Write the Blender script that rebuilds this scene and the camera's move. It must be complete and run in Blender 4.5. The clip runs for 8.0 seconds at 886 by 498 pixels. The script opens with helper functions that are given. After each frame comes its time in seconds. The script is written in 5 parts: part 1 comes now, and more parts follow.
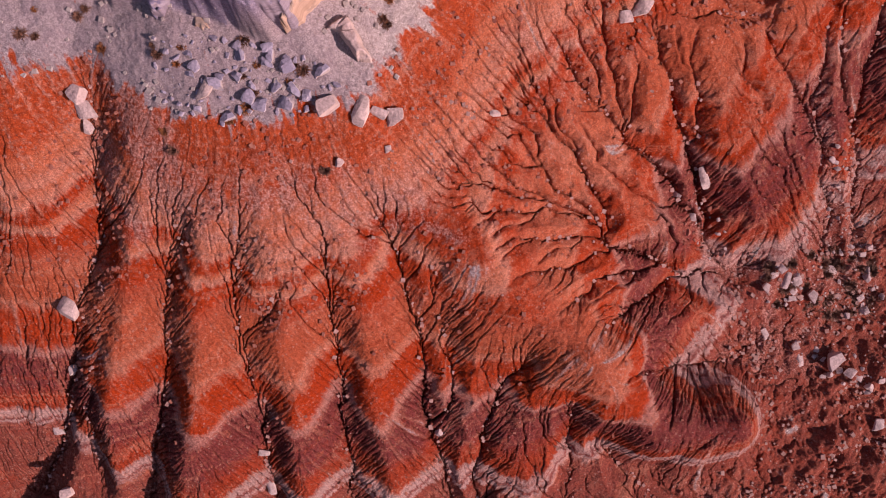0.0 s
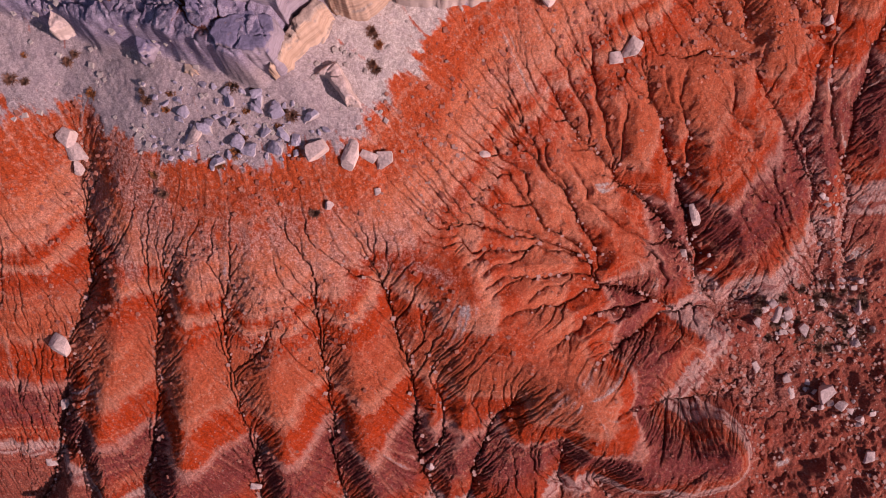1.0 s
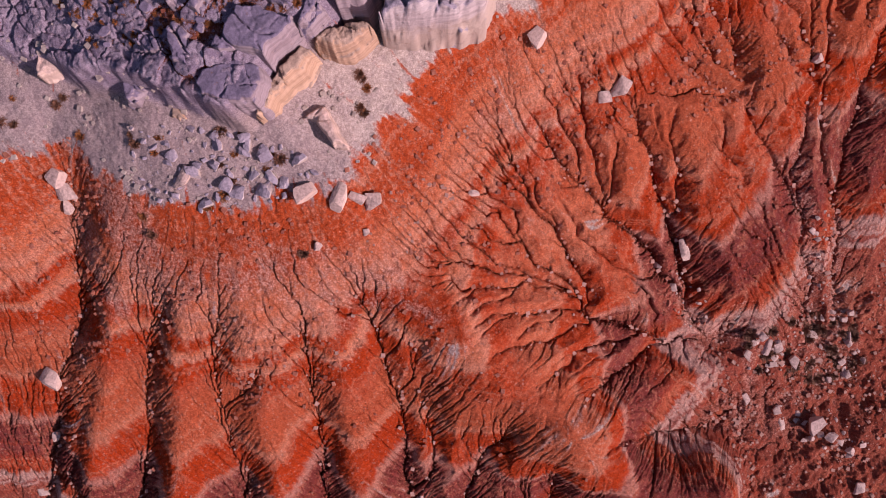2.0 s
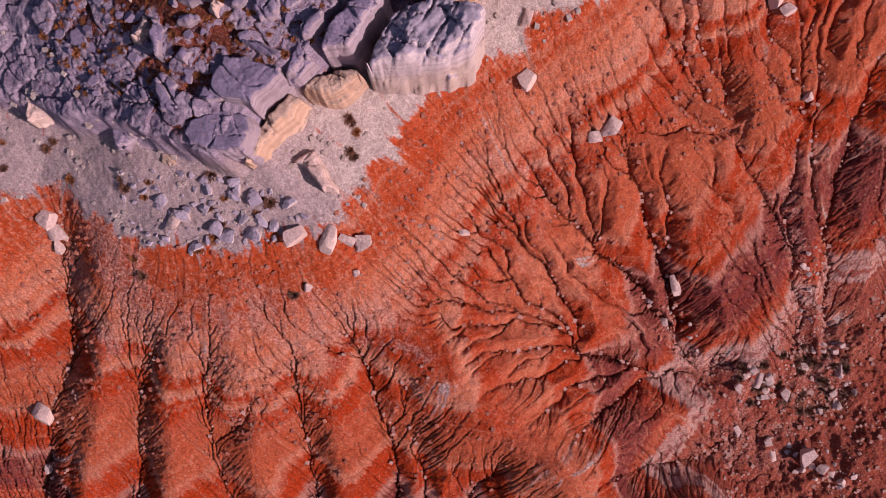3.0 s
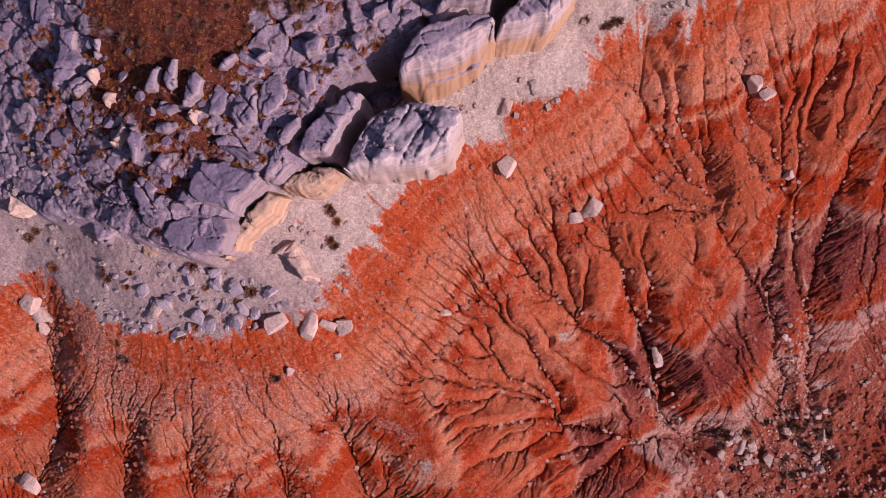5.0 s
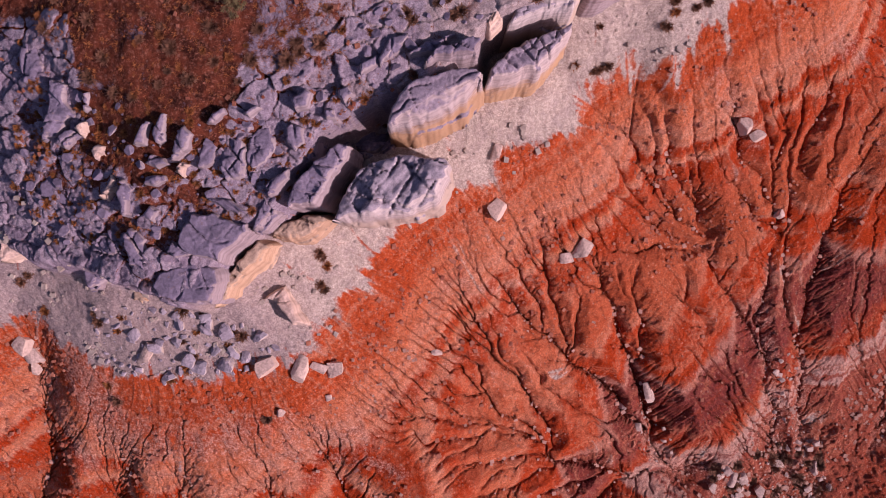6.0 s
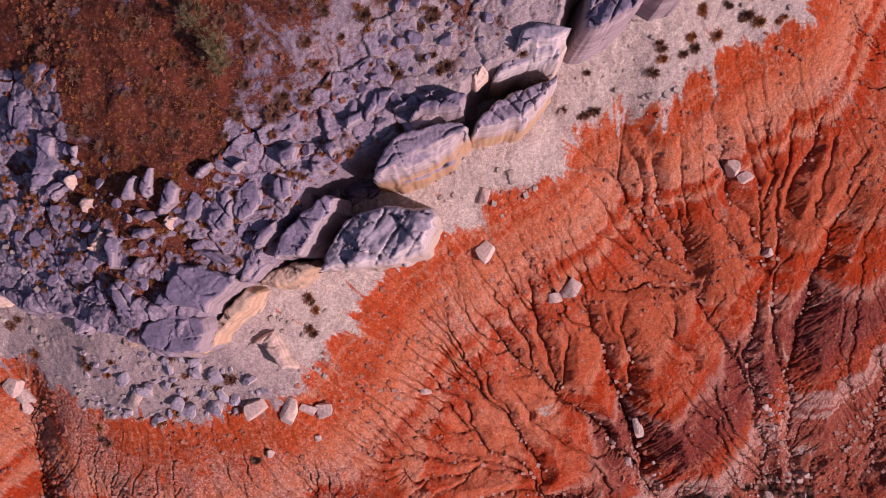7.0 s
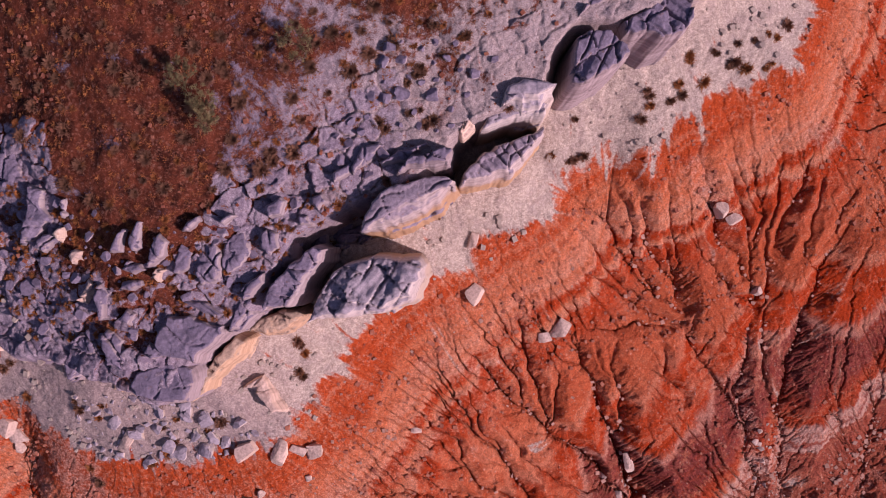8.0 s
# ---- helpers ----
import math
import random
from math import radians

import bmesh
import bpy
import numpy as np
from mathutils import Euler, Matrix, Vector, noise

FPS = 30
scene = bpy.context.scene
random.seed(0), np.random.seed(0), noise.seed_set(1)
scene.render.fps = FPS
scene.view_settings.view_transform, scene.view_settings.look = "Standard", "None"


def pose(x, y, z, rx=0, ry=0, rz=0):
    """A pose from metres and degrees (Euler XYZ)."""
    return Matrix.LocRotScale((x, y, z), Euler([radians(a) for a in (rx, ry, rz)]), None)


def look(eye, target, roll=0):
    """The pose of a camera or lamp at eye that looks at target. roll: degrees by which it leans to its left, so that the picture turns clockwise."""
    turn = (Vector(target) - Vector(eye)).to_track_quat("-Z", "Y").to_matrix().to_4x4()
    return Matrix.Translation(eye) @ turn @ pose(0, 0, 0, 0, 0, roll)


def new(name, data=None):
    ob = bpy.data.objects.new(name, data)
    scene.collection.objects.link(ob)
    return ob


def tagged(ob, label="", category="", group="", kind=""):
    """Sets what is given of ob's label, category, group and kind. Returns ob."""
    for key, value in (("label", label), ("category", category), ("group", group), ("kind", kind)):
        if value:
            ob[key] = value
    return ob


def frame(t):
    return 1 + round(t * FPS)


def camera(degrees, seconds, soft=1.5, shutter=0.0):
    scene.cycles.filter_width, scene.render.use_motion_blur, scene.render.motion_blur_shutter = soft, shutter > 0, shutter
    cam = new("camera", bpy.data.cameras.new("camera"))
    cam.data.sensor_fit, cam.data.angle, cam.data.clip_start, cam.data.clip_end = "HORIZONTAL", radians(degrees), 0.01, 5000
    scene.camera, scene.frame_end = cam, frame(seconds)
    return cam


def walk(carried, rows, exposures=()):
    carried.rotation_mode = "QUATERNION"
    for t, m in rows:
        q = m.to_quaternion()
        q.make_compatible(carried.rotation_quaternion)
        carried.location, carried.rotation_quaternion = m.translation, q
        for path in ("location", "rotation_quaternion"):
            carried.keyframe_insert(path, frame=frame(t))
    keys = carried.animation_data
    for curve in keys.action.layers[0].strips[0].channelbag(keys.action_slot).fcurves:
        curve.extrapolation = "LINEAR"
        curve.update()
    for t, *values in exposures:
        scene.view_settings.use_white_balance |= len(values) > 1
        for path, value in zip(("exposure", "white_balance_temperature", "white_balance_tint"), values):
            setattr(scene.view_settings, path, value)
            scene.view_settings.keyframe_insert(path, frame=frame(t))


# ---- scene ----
cam = camera(61.9, 8.0, soft=1.0)
METRES, EYE, TILT, LEAN, TURN = 27.0, 60.0, -90.0, 0.0, 0.0
ROWS = [
    (0.0, 0.0, 0.0, 0.0, 0.0, 0.0, -0.0),
    (0.5, 0.0144, -0.0032, 0.0592, 0.01, -0.03, -0.02),
    (1.0, 0.0298, -0.0054, 0.1195, 0.02, -0.07, -0.03),
    (1.5, 0.0464, -0.0074, 0.1778, 0.03, -0.12, -0.05),
    (3.0, 0.09, -0.013, 0.3552, 0.04, -0.3, -0.13),
    (3.5, 0.1033, -0.0172, 0.4154, 0.06, -0.36, -0.15),
    (4.0, 0.1175, -0.0207, 0.4761, 0.08, -0.45, -0.17),
    (4.5, 0.1327, -0.0237, 0.5373, 0.11, -0.5, -0.17),
    (6.0, 0.1757, -0.0314, 0.7224, 0.22, -0.72, -0.2),
    (6.5, 0.1927, -0.0345, 0.7839, 0.25, -0.8, -0.21),
    (7.0, 0.2093, -0.0383, 0.8457, 0.28, -0.89, -0.21),
    (7.5, 0.2246, -0.0423, 0.9078, 0.34, -0.96, -0.21),
    (8.0, 0.242, -0.0478, 0.9688, 0.39, -1.03, -0.22),
]
walk(cam, [(t, pose(0, 0, EYE, TILT, LEAN, TURN) @ pose(METRES * x, METRES * y, METRES * z, 90 + pitch, roll, yaw)) for t, x, y, z, yaw, pitch, roll in ROWS],
     exposures=[(0.0, 0.27, 6550, 43), (8.0, 0.27, 6550, 43)])

# ---- sky and sun ----
SUN_AZIMUTH, SUN_HEIGHT = 114.0, 32.0
sky_world = bpy.data.worlds.new("sky")
scene.world = sky_world
sky_world.use_nodes = True
nodes, links = sky_world.node_tree.nodes, sky_world.node_tree.links
sky = nodes.new("ShaderNodeTexSky")
sky.sky_type, sky.sun_disc = "NISHITA", False
sky.sun_elevation, sky.sun_rotation = radians(SUN_HEIGHT), radians(SUN_AZIMUTH)
nodes["Background"].inputs["Strength"].default_value = 0.06
links.new(sky.outputs[0], nodes["Background"].inputs[0])
sun = new("sun", bpy.data.lights.new("sun", "SUN"))
sun.data.energy, sun.data.angle, sun.data.color = 3.6, radians(1.2), (1.0, 0.90, 0.80)
east, north = math.sin(radians(SUN_AZIMUTH)), math.cos(radians(SUN_AZIMUTH))
rise = math.tan(radians(SUN_HEIGHT))
sun.matrix_world = look((60 * east, 60 * north, 60 * rise + 10), (0, 0, 10))

# ---- materials ----
def shader(name):
    mat = bpy.data.materials.new(name)
    mat.use_nodes = True
    tree = mat.node_tree
    return mat, tree, tree.nodes["Principled BSDF"]


def node(tree, kind, **values):
    made = tree.nodes.new("ShaderNode" + kind)
    for key, value in values.items():
        if key in made.inputs.keys():
            made.inputs[key].default_value = value
    return made


def noise_of(tree, vector, scale, detail=4.0, rough=0.6, warp=0.0):
    made = node(tree, "TexNoise", Scale=scale, Detail=detail, Roughness=rough, Distortion=warp)
    if vector is not None:
        tree.links.new(vector, made.inputs["Vector"])
    return made.outputs["Fac"]


def maths(tree, kind, a, b=0.0, c=None):
    made = tree.nodes.new("ShaderNodeMath")
    made.operation = kind
    for slot, value in zip(made.inputs, (a, b, c)):
        if value is None:
            continue
        if isinstance(value, (int, float)):
            slot.default_value = value
        else:
            tree.links.new(value, slot)
    return made.outputs[0]


def span(tree, value, a, b, c=0.0, d=1.0):
    made = node(tree, "MapRange")
    made.interpolation_type = "SMOOTHSTEP"
    for slot, v in zip(made.inputs, (value, a, b, c, d)):
        if isinstance(v, (int, float)):
            slot.default_value = v
        else:
            tree.links.new(v, slot)
    return made.outputs[0]


def ramp(tree, value, stops, smooth=True):
    made = tree.nodes.new("ShaderNodeValToRGB")
    made.color_ramp.interpolation = "LINEAR" if smooth else "CONSTANT"
    items = made.color_ramp.elements
    while len(items) < len(stops):
        items.new(0.5)
    for item, (place, colour) in zip(items, stops):
        item.position, item.color = place, (*colour, 1)
    tree.links.new(value, made.inputs[0])
    return made.outputs[0]


def blend(tree, k, a, b, kind="MIX"):
    made = tree.nodes.new("ShaderNodeMix")
    made.data_type, made.blend_type, made.clamp_factor = "RGBA", kind, True
    for slot, v in zip((made.inputs[0], made.inputs[6], made.inputs[7]), (k, a, b)):
        if isinstance(v, (int, float)):
            slot.default_value = v
        elif isinstance(v, tuple):
            slot.default_value = (*v, 1)
        else:
            tree.links.new(v, slot)
    return made.outputs[2]


def relief(tree, out, value, strength, distance, fade=None):
    made = node(tree, "Bump", Strength=strength, Distance=distance)
    if fade is not None:
        tree.links.new(fade, made.inputs["Strength"])
    tree.links.new(value, made.inputs["Height"])
    tree.links.new(made.outputs[0], out.inputs["Normal"])


ORANGE, SALMON, PINK = (0.42, 0.044, 0.007), (0.56, 0.155, 0.072), (0.46, 0.098, 0.044)
MAUVE, CHALK, RUST = (0.22, 0.046, 0.038), (0.46, 0.20, 0.15), (0.37, 0.050, 0.017)
SALT, DUSTY, FLESH, TAWNY = (0.50, 0.30, 0.25), (0.62, 0.26, 0.165), (0.46, 0.098, 0.040), (0.46, 0.070, 0.018)
# beds from the bottom up: height in the beds, colour
BEDS = (
    (-15.0, (0.28, 0.068, 0.042)), (-10.75, (0.28, 0.068, 0.045)), (-10.6, SALT), (-10.4, SALT), (-10.2, MAUVE), (-9.95, SALT), (-9.5, SALT), (-9.2, RUST),
    (-8.4, RUST), (-7.3, MAUVE), (-5.55, MAUVE), (-5.25, CHALK), (-5.1, CHALK), (-4.75, ORANGE), (-3.4, ORANGE), (-3.02, (0.54, 0.19, 0.11)), (-2.6, FLESH),
    (-1.3, FLESH), (-0.6, PINK), (0.1, ORANGE), (0.9, ORANGE), (1.15, DUSTY), (1.5, SALMON), (1.7, ORANGE), (2.1, ORANGE), (2.4, DUSTY), (2.8, SALMON), (3.1, DUSTY),
    (3.8, SALMON), (4.4, SALMON), (5.0, TAWNY), (9.0, TAWNY),
)
DIP = 0.10


def attribute(tree, name):
    made = node(tree, "Attribute")
    made.attribute_name = name
    return made.outputs["Fac"]


def chips(tree, place, scale, size):
    """Small stones strewn over a surface: one where the nearest cell's middle is close."""
    made = node(tree, "TexVoronoi", Scale=scale, Randomness=1.0)
    tree.links.new(place, made.inputs["Vector"])
    tone = node(tree, "SeparateXYZ")
    tree.links.new(made.outputs["Color"], tone.inputs[0])
    return maths(tree, "LESS_THAN", made.outputs["Distance"], maths(tree, "MULTIPLY", tone.outputs[0], size)), tone.outputs[1]


def ground_material():
    mat, tree, out = shader("badland_ground")
    place = node(tree, "NewGeometry").outputs["Position"]
    split = node(tree, "SeparateXYZ")
    tree.links.new(place, split.inputs[0])
    x, y, z = split.outputs
    broad, mid, fine = noise_of(tree, place, 0.16, 3), noise_of(tree, place, 0.9, 6, 0.7, 0.4), noise_of(tree, place, 5.0, 6, 0.75)
    bed = maths(tree, "MULTIPLY_ADD", maths(tree, "MAXIMUM", x, 0.0), -DIP, z)
    bed = maths(tree, "MULTIPLY_ADD", maths(tree, "MINIMUM", x, 0.0), -0.03, bed)
    bed = maths(tree, "MULTIPLY_ADD", maths(tree, "SUBTRACT", broad, 0.5), 1.5, bed)
    streak = attribute(tree, "streak")
    bed = maths(tree, "MULTIPLY_ADD", maths(tree, "SUBTRACT", mid, 0.5), 0.25, bed)
    bed = maths(tree, "MULTIPLY_ADD", streak, 0.10, bed)
    low, high = BEDS[0][0], BEDS[-1][0]
    colour = ramp(tree, maths(tree, "DIVIDE", maths(tree, "SUBTRACT", bed, low), high - low), [((h - low) / (high - low), c) for h, c in BEDS])
    # thin laminae within the beds
    lamina = node(tree, "CombineXYZ")
    for slot, v in zip(lamina.inputs, (maths(tree, "MULTIPLY", x, 0.05), maths(tree, "MULTIPLY", y, 0.05), maths(tree, "MULTIPLY", bed, 2.6))):
        tree.links.new(v, slot)
    thin = noise_of(tree, lamina.outputs[0], 1.0, 3, 0.6)
    colour = blend(tree, span(tree, thin, 0.55, 0.64, 0, 0.45), colour, (0.58, 0.22, 0.13))
    colour = blend(tree, span(tree, thin, 0.44, 0.34, 0, 0.5), colour, (0.34, 0.05, 0.018))
    # weathered crust in patches
    colour = blend(tree, span(tree, mid, 0.52, 0.68, 0, 0.35), colour, (0.55, 0.17, 0.085))
    colour = blend(tree, span(tree, mid, 0.46, 0.32, 0, 0.3), colour, (0.38, 0.05, 0.014))
    # salt and dust that water has drawn down the slope
    colour = blend(tree, span(tree, streak, 0.4, 1.8, 0, 0.4), colour, (0.54, 0.21, 0.125))
    colour = blend(tree, span(tree, streak, -0.5, -1.8, 0, 0.2), colour, (0.32, 0.05, 0.02))
    # crumbling crust, palest on the upper slopes
    crumb = noise_of(tree, place, 2.4, 7, 0.72, 0.3)
    upper = maths(tree, "MULTIPLY", span(tree, bed, -2.0, 3.5, 0.2, 0.68), span(tree, broad, 0.40, 0.60, 0.3, 1.0))
    colour = blend(tree, maths(tree, "MULTIPLY", span(tree, maths(tree, "MULTIPLY_ADD", streak, 0.05, crumb), 0.48, 0.68), upper), colour, (0.62, 0.275, 0.18))
    # paler salmon over the bowl of the dendritic gullies
    bowl_tone = maths(tree, "MULTIPLY", attribute(tree, "bowl_tone"), span(tree, maths(tree, "MULTIPLY_ADD", streak, 0.05, maths(tree, "MULTIPLY_ADD", mid, 0.6, maths(tree, "MULTIPLY", broad, 0.4))), 0.42, 0.58, 0.05, 0.62))
    colour = blend(tree, bowl_tone, colour, (0.64, 0.215, 0.115))
    ledge, soil, wash, debris = [attribute(tree, k) for k in ("ledge", "soil", "wash", "debris")]
    edge = maths(tree, "SUBTRACT", maths(tree, "MULTIPLY_ADD", mid, 0.7, maths(tree, "MULTIPLY", fine, 0.5)), 0.6)
    rubble = blend(tree, span(tree, fine, 0.35, 0.65), (0.20, 0.048, 0.03), (0.42, 0.17, 0.125))
    rubble = blend(tree, span(tree, mid, 0.5, 0.62, 0, 0.8), rubble, (0.33, 0.07, 0.03))
    colour = blend(tree, span(tree, maths(tree, "MULTIPLY", wash, maths(tree, "MULTIPLY_ADD", edge, 3.0, 1.0)), 0.3, 0.7, 0, 0.85), colour, rubble)
    talus = blend(tree, span(tree, fine, 0.35, 0.68), (0.39, 0.31, 0.275), (0.55, 0.455, 0.40))
    talus = blend(tree, span(tree, mid, 0.46, 0.6, 0, 0.5), talus, (0.36, 0.28, 0.27))
    slide = blend(tree, span(tree, fine, 0.38, 0.62), (0.27, 0.10, 0.075), (0.56, 0.31, 0.25))
    colour = blend(tree, span(tree, maths(tree, "MULTIPLY", debris, maths(tree, "MULTIPLY_ADD", edge, 6.5, 1.0)), 0.25, 0.95, 0, 0.7), colour, slide)
    talus = blend(tree, attribute(tree, "cool"), talus, blend(tree, 1.0, talus, (0.74, 0.71, 0.78), "MULTIPLY"))
    crag, upland = attribute(tree, "crag"), attribute(tree, "upland")
    bedrock = blend(tree, span(tree, maths(tree, "MULTIPLY_ADD", fine, 0.4, maths(tree, "MULTIPLY", mid, 0.6)), 0.38, 0.62), (0.20, 0.155, 0.215), (0.33, 0.275, 0.33))
    talus = blend(tree, upland, talus, bedrock)
    colour = blend(tree, span(tree, maths(tree, "ADD", maths(tree, "MULTIPLY_ADD", streak, 0.26, ledge), edge), 0.34, 0.70), colour, talus)
    earth = blend(tree, span(tree, mid, 0.36, 0.62), (0.045, 0.013, 0.009), (0.145, 0.037, 0.020))
    earth = blend(tree, span(tree, fine, 0.50, 0.66, 0, 0.7), earth, (0.26, 0.11, 0.075))
    bare = noise_of(tree, place, 0.22, 9, 0.78, 0.5)
    deep = maths(tree, "MULTIPLY_ADD", maths(tree, "SUBTRACT", bare, 0.5), 4.2, soil)
    covered = maths(tree, "MULTIPLY", span(tree, maths(tree, "MULTIPLY_ADD", edge, 2.4, deep), 0.15, 0.55), span(tree, soil, 0.02, 0.12))
    colour = blend(tree, covered, colour, earth)
    colour = blend(tree, span(tree, maths(tree, "MULTIPLY_ADD", edge, 0.8, crag), 0.45, 0.62), colour, bedrock)
    speck, tone = chips(tree, place, 3.2, 0.36)
    colour = blend(tree, maths(tree, "MULTIPLY", speck, maths(tree, "MULTIPLY_ADD", ledge, -0.18, 0.32)), colour, blend(tree, tone, (0.20, 0.075, 0.055), (0.62, 0.42, 0.34)))
    colour = blend(tree, maths(tree, "MULTIPLY_ADD", ledge, -0.65, 1.0), colour, blend(tree, span(tree, fine, 0.28, 0.72), (0.66, 0.63, 0.63), (1.27, 1.28, 1.28)), "MULTIPLY")
    grit = noise_of(tree, place, 13.0, 3, 0.7)
    colour = blend(tree, 1.0, colour, blend(tree, span(tree, grit, 0.30, 0.70), (0.70, 0.67, 0.67), (1.24, 1.25, 1.25)), "MULTIPLY")
    tree.links.new(colour, out.inputs["Base Color"])
    out.inputs["Roughness"].default_value = 0.95
    out.inputs["Specular IOR Level"].default_value = 0.1
    relief(tree, out, maths(tree, "MULTIPLY_ADD", grit, 0.22, maths(tree, "MULTIPLY_ADD", fine, 0.6, noise_of(tree, place, 2.0, 7, 0.75))), 1.0, 0.22, maths(tree, "MULTIPLY_ADD", ledge, -0.55, 1.0))
    return mat


def sandstone(name, patina, fresh_sunlit, lichen=(0.25, 0.11, 0.05), foot=None):
    """Weathered tops, fresh faces warmed as if sunlit, a stained bed at the foot."""
    mat, tree, out = shader(name)
    geo = node(tree, "NewGeometry")
    place = geo.outputs["Position"]
    split = node(tree, "SeparateXYZ")
    tree.links.new(geo.outputs["Normal"], split.inputs[0])
    mid, fine = noise_of(tree, place, 0.8, 5, 0.65, 0.6), noise_of(tree, place, 5.0, 5, 0.7)
    top = maths(tree, "MULTIPLY_ADD", maths(tree, "SUBTRACT", mid, 0.5), 0.9, split.outputs["Z"])
    a = blend(tree, span(tree, fine, 0.3, 0.7), tuple(0.72 * c for c in patina), tuple(min(1, 1.18 * c) for c in patina))
    layers = node(tree, "Mapping", Scale=(0.15, 0.15, 3.2))
    tree.links.new(place, layers.inputs["Vector"])
    b = blend(tree, span(tree, noise_of(tree, layers.outputs[0], 1.0, 4, 0.6), 0.35, 0.65), fresh_sunlit, tuple(min(1, 1.2 * c + 0.06) for c in fresh_sunlit))
    if foot:
        rise = node(tree, "SeparateXYZ")
        tree.links.new(node(tree, "TexCoord").outputs["Generated"], rise.inputs[0])
        b = blend(tree, span(tree, maths(tree, "MULTIPLY_ADD", mid, 0.5, rise.outputs["Z"]), 0.95, 0.72), b, foot)
    # steep faces take the paler colour with sun warmth in it, tops the grey
    colour = blend(tree, span(tree, top, 0.34, 0.62), b, a)
    colour = blend(tree, span(tree, noise_of(tree, place, 2.2, 4, 0.7), 0.62, 0.74, 0, 0.55), colour, lichen)
    colour = blend(tree, span(tree, mid, 0.44, 0.30, 0, 0.45), colour, tuple(0.5 * c for c in patina))
    info = node(tree, "ObjectInfo")
    colour = blend(tree, span(tree, info.outputs["Random"], 0, 1, 0, 0.35), colour, blend(tree, 1.0, colour, (0.62, 0.60, 0.66), "MULTIPLY"))
    tree.links.new(colour, out.inputs["Base Color"])
    out.inputs["Roughness"].default_value = 0.9
    out.inputs["Specular IOR Level"].default_value = 0.2
    relief(tree, out, maths(tree, "MULTIPLY_ADD", fine, 0.25, mid), 0.55, 0.3)
    return mat


def plain(name, dark, light, scale=3.0, rough=0.85):
    mat, tree, out = shader(name)
    place = node(tree, "NewGeometry").outputs["Position"]
    info = node(tree, "ObjectInfo")
    colour = blend(tree, span(tree, noise_of(tree, place, scale, 4, 0.7), 0.3, 0.7), dark, light)
    colour = blend(tree, info.outputs["Random"], colour, blend(tree, 1.0, colour, (0.6, 0.62, 0.6), "MULTIPLY"))
    tree.links.new(colour, out.inputs["Base Color"])
    out.inputs["Roughness"].default_value = rough
    return mat


GROUND = ground_material()
CLIFF = sandstone("cliff_sandstone", (0.20, 0.165, 0.235), (0.29, 0.225, 0.245))
WARM = sandstone("warm_faced_sandstone", (0.28, 0.23, 0.29), (0.42, 0.34, 0.34), foot=(0.50, 0.31, 0.19))
PALE = sandstone("pale_sandstone", (0.56, 0.41, 0.36), (0.54, 0.39, 0.32), (0.44, 0.25, 0.19))
BLEACHED = sandstone("bleached_sandstone", (0.33, 0.285, 0.34), (0.45, 0.38, 0.38), foot=(0.50, 0.39, 0.33))
BROKEN = sandstone("broken_sandstone", (0.43, 0.31, 0.24), (0.46, 0.29, 0.19))
CHIP = plain("stone_chips", (0.40, 0.31, 0.29), (0.62, 0.51, 0.45), 2.5, 0.95)
RUBBLE = plain("rubble_stone", (0.30, 0.07, 0.04), (0.52, 0.20, 0.13), 1.2, 0.95)
PINKISH = plain("pink_stone_chips", (0.44, 0.20, 0.15), (0.64, 0.38, 0.31), 1.5, 0.95)
STRAW = plain("dry_grass", (0.24, 0.07, 0.018), (0.40, 0.14, 0.04))
TWIG = plain("dark_twigs", (0.15, 0.06, 0.035), (0.30, 0.135, 0.08))
LEAF = plain("grey_green_leaves", (0.07, 0.06, 0.025), (0.28, 0.21, 0.10))


# ---- the lie of the land: heights in metres as a function of the plan ----
def lattice(ix, iy, seed):
    h = (ix.astype(np.int64) * 374761393 + iy.astype(np.int64) * 668265263 + seed * 974711) & 0xFFFFFFFF
    h = ((h ^ (h >> 13)) * 1274126177) & 0xFFFFFFFF
    return ((h ^ (h >> 16)) & 0xFFFF) / 65535.0


def grain(x, y, seed=0):
    """Smooth noise from 0 to 1 with a cell of one unit."""
    ix, iy = np.floor(x), np.floor(y)
    u, v = x - ix, y - iy
    u, v = u * u * (3 - 2 * u), v * v * (3 - 2 * v)
    a, b = lattice(ix, iy, seed), lattice(ix + 1, iy, seed)
    c, d = lattice(ix, iy + 1, seed), lattice(ix + 1, iy + 1, seed)
    return (a * (1 - u) + b * u) * (1 - v) + (c * (1 - u) + d * u) * v


def fractal(x, y, seed=0, octaves=4):
    total, size = 0.0, 1.0
    x, y = 0.87 * x + 0.5 * y, 0.87 * y - 0.5 * x
    for k in range(octaves):
        total = total + size * (grain(x, y, seed + 17 * k) - 0.5)
        x, y, size = 1.62 * x - 1.22 * y + 11.3, 1.22 * x + 1.62 * y - 7.1, size * 0.5
    return total


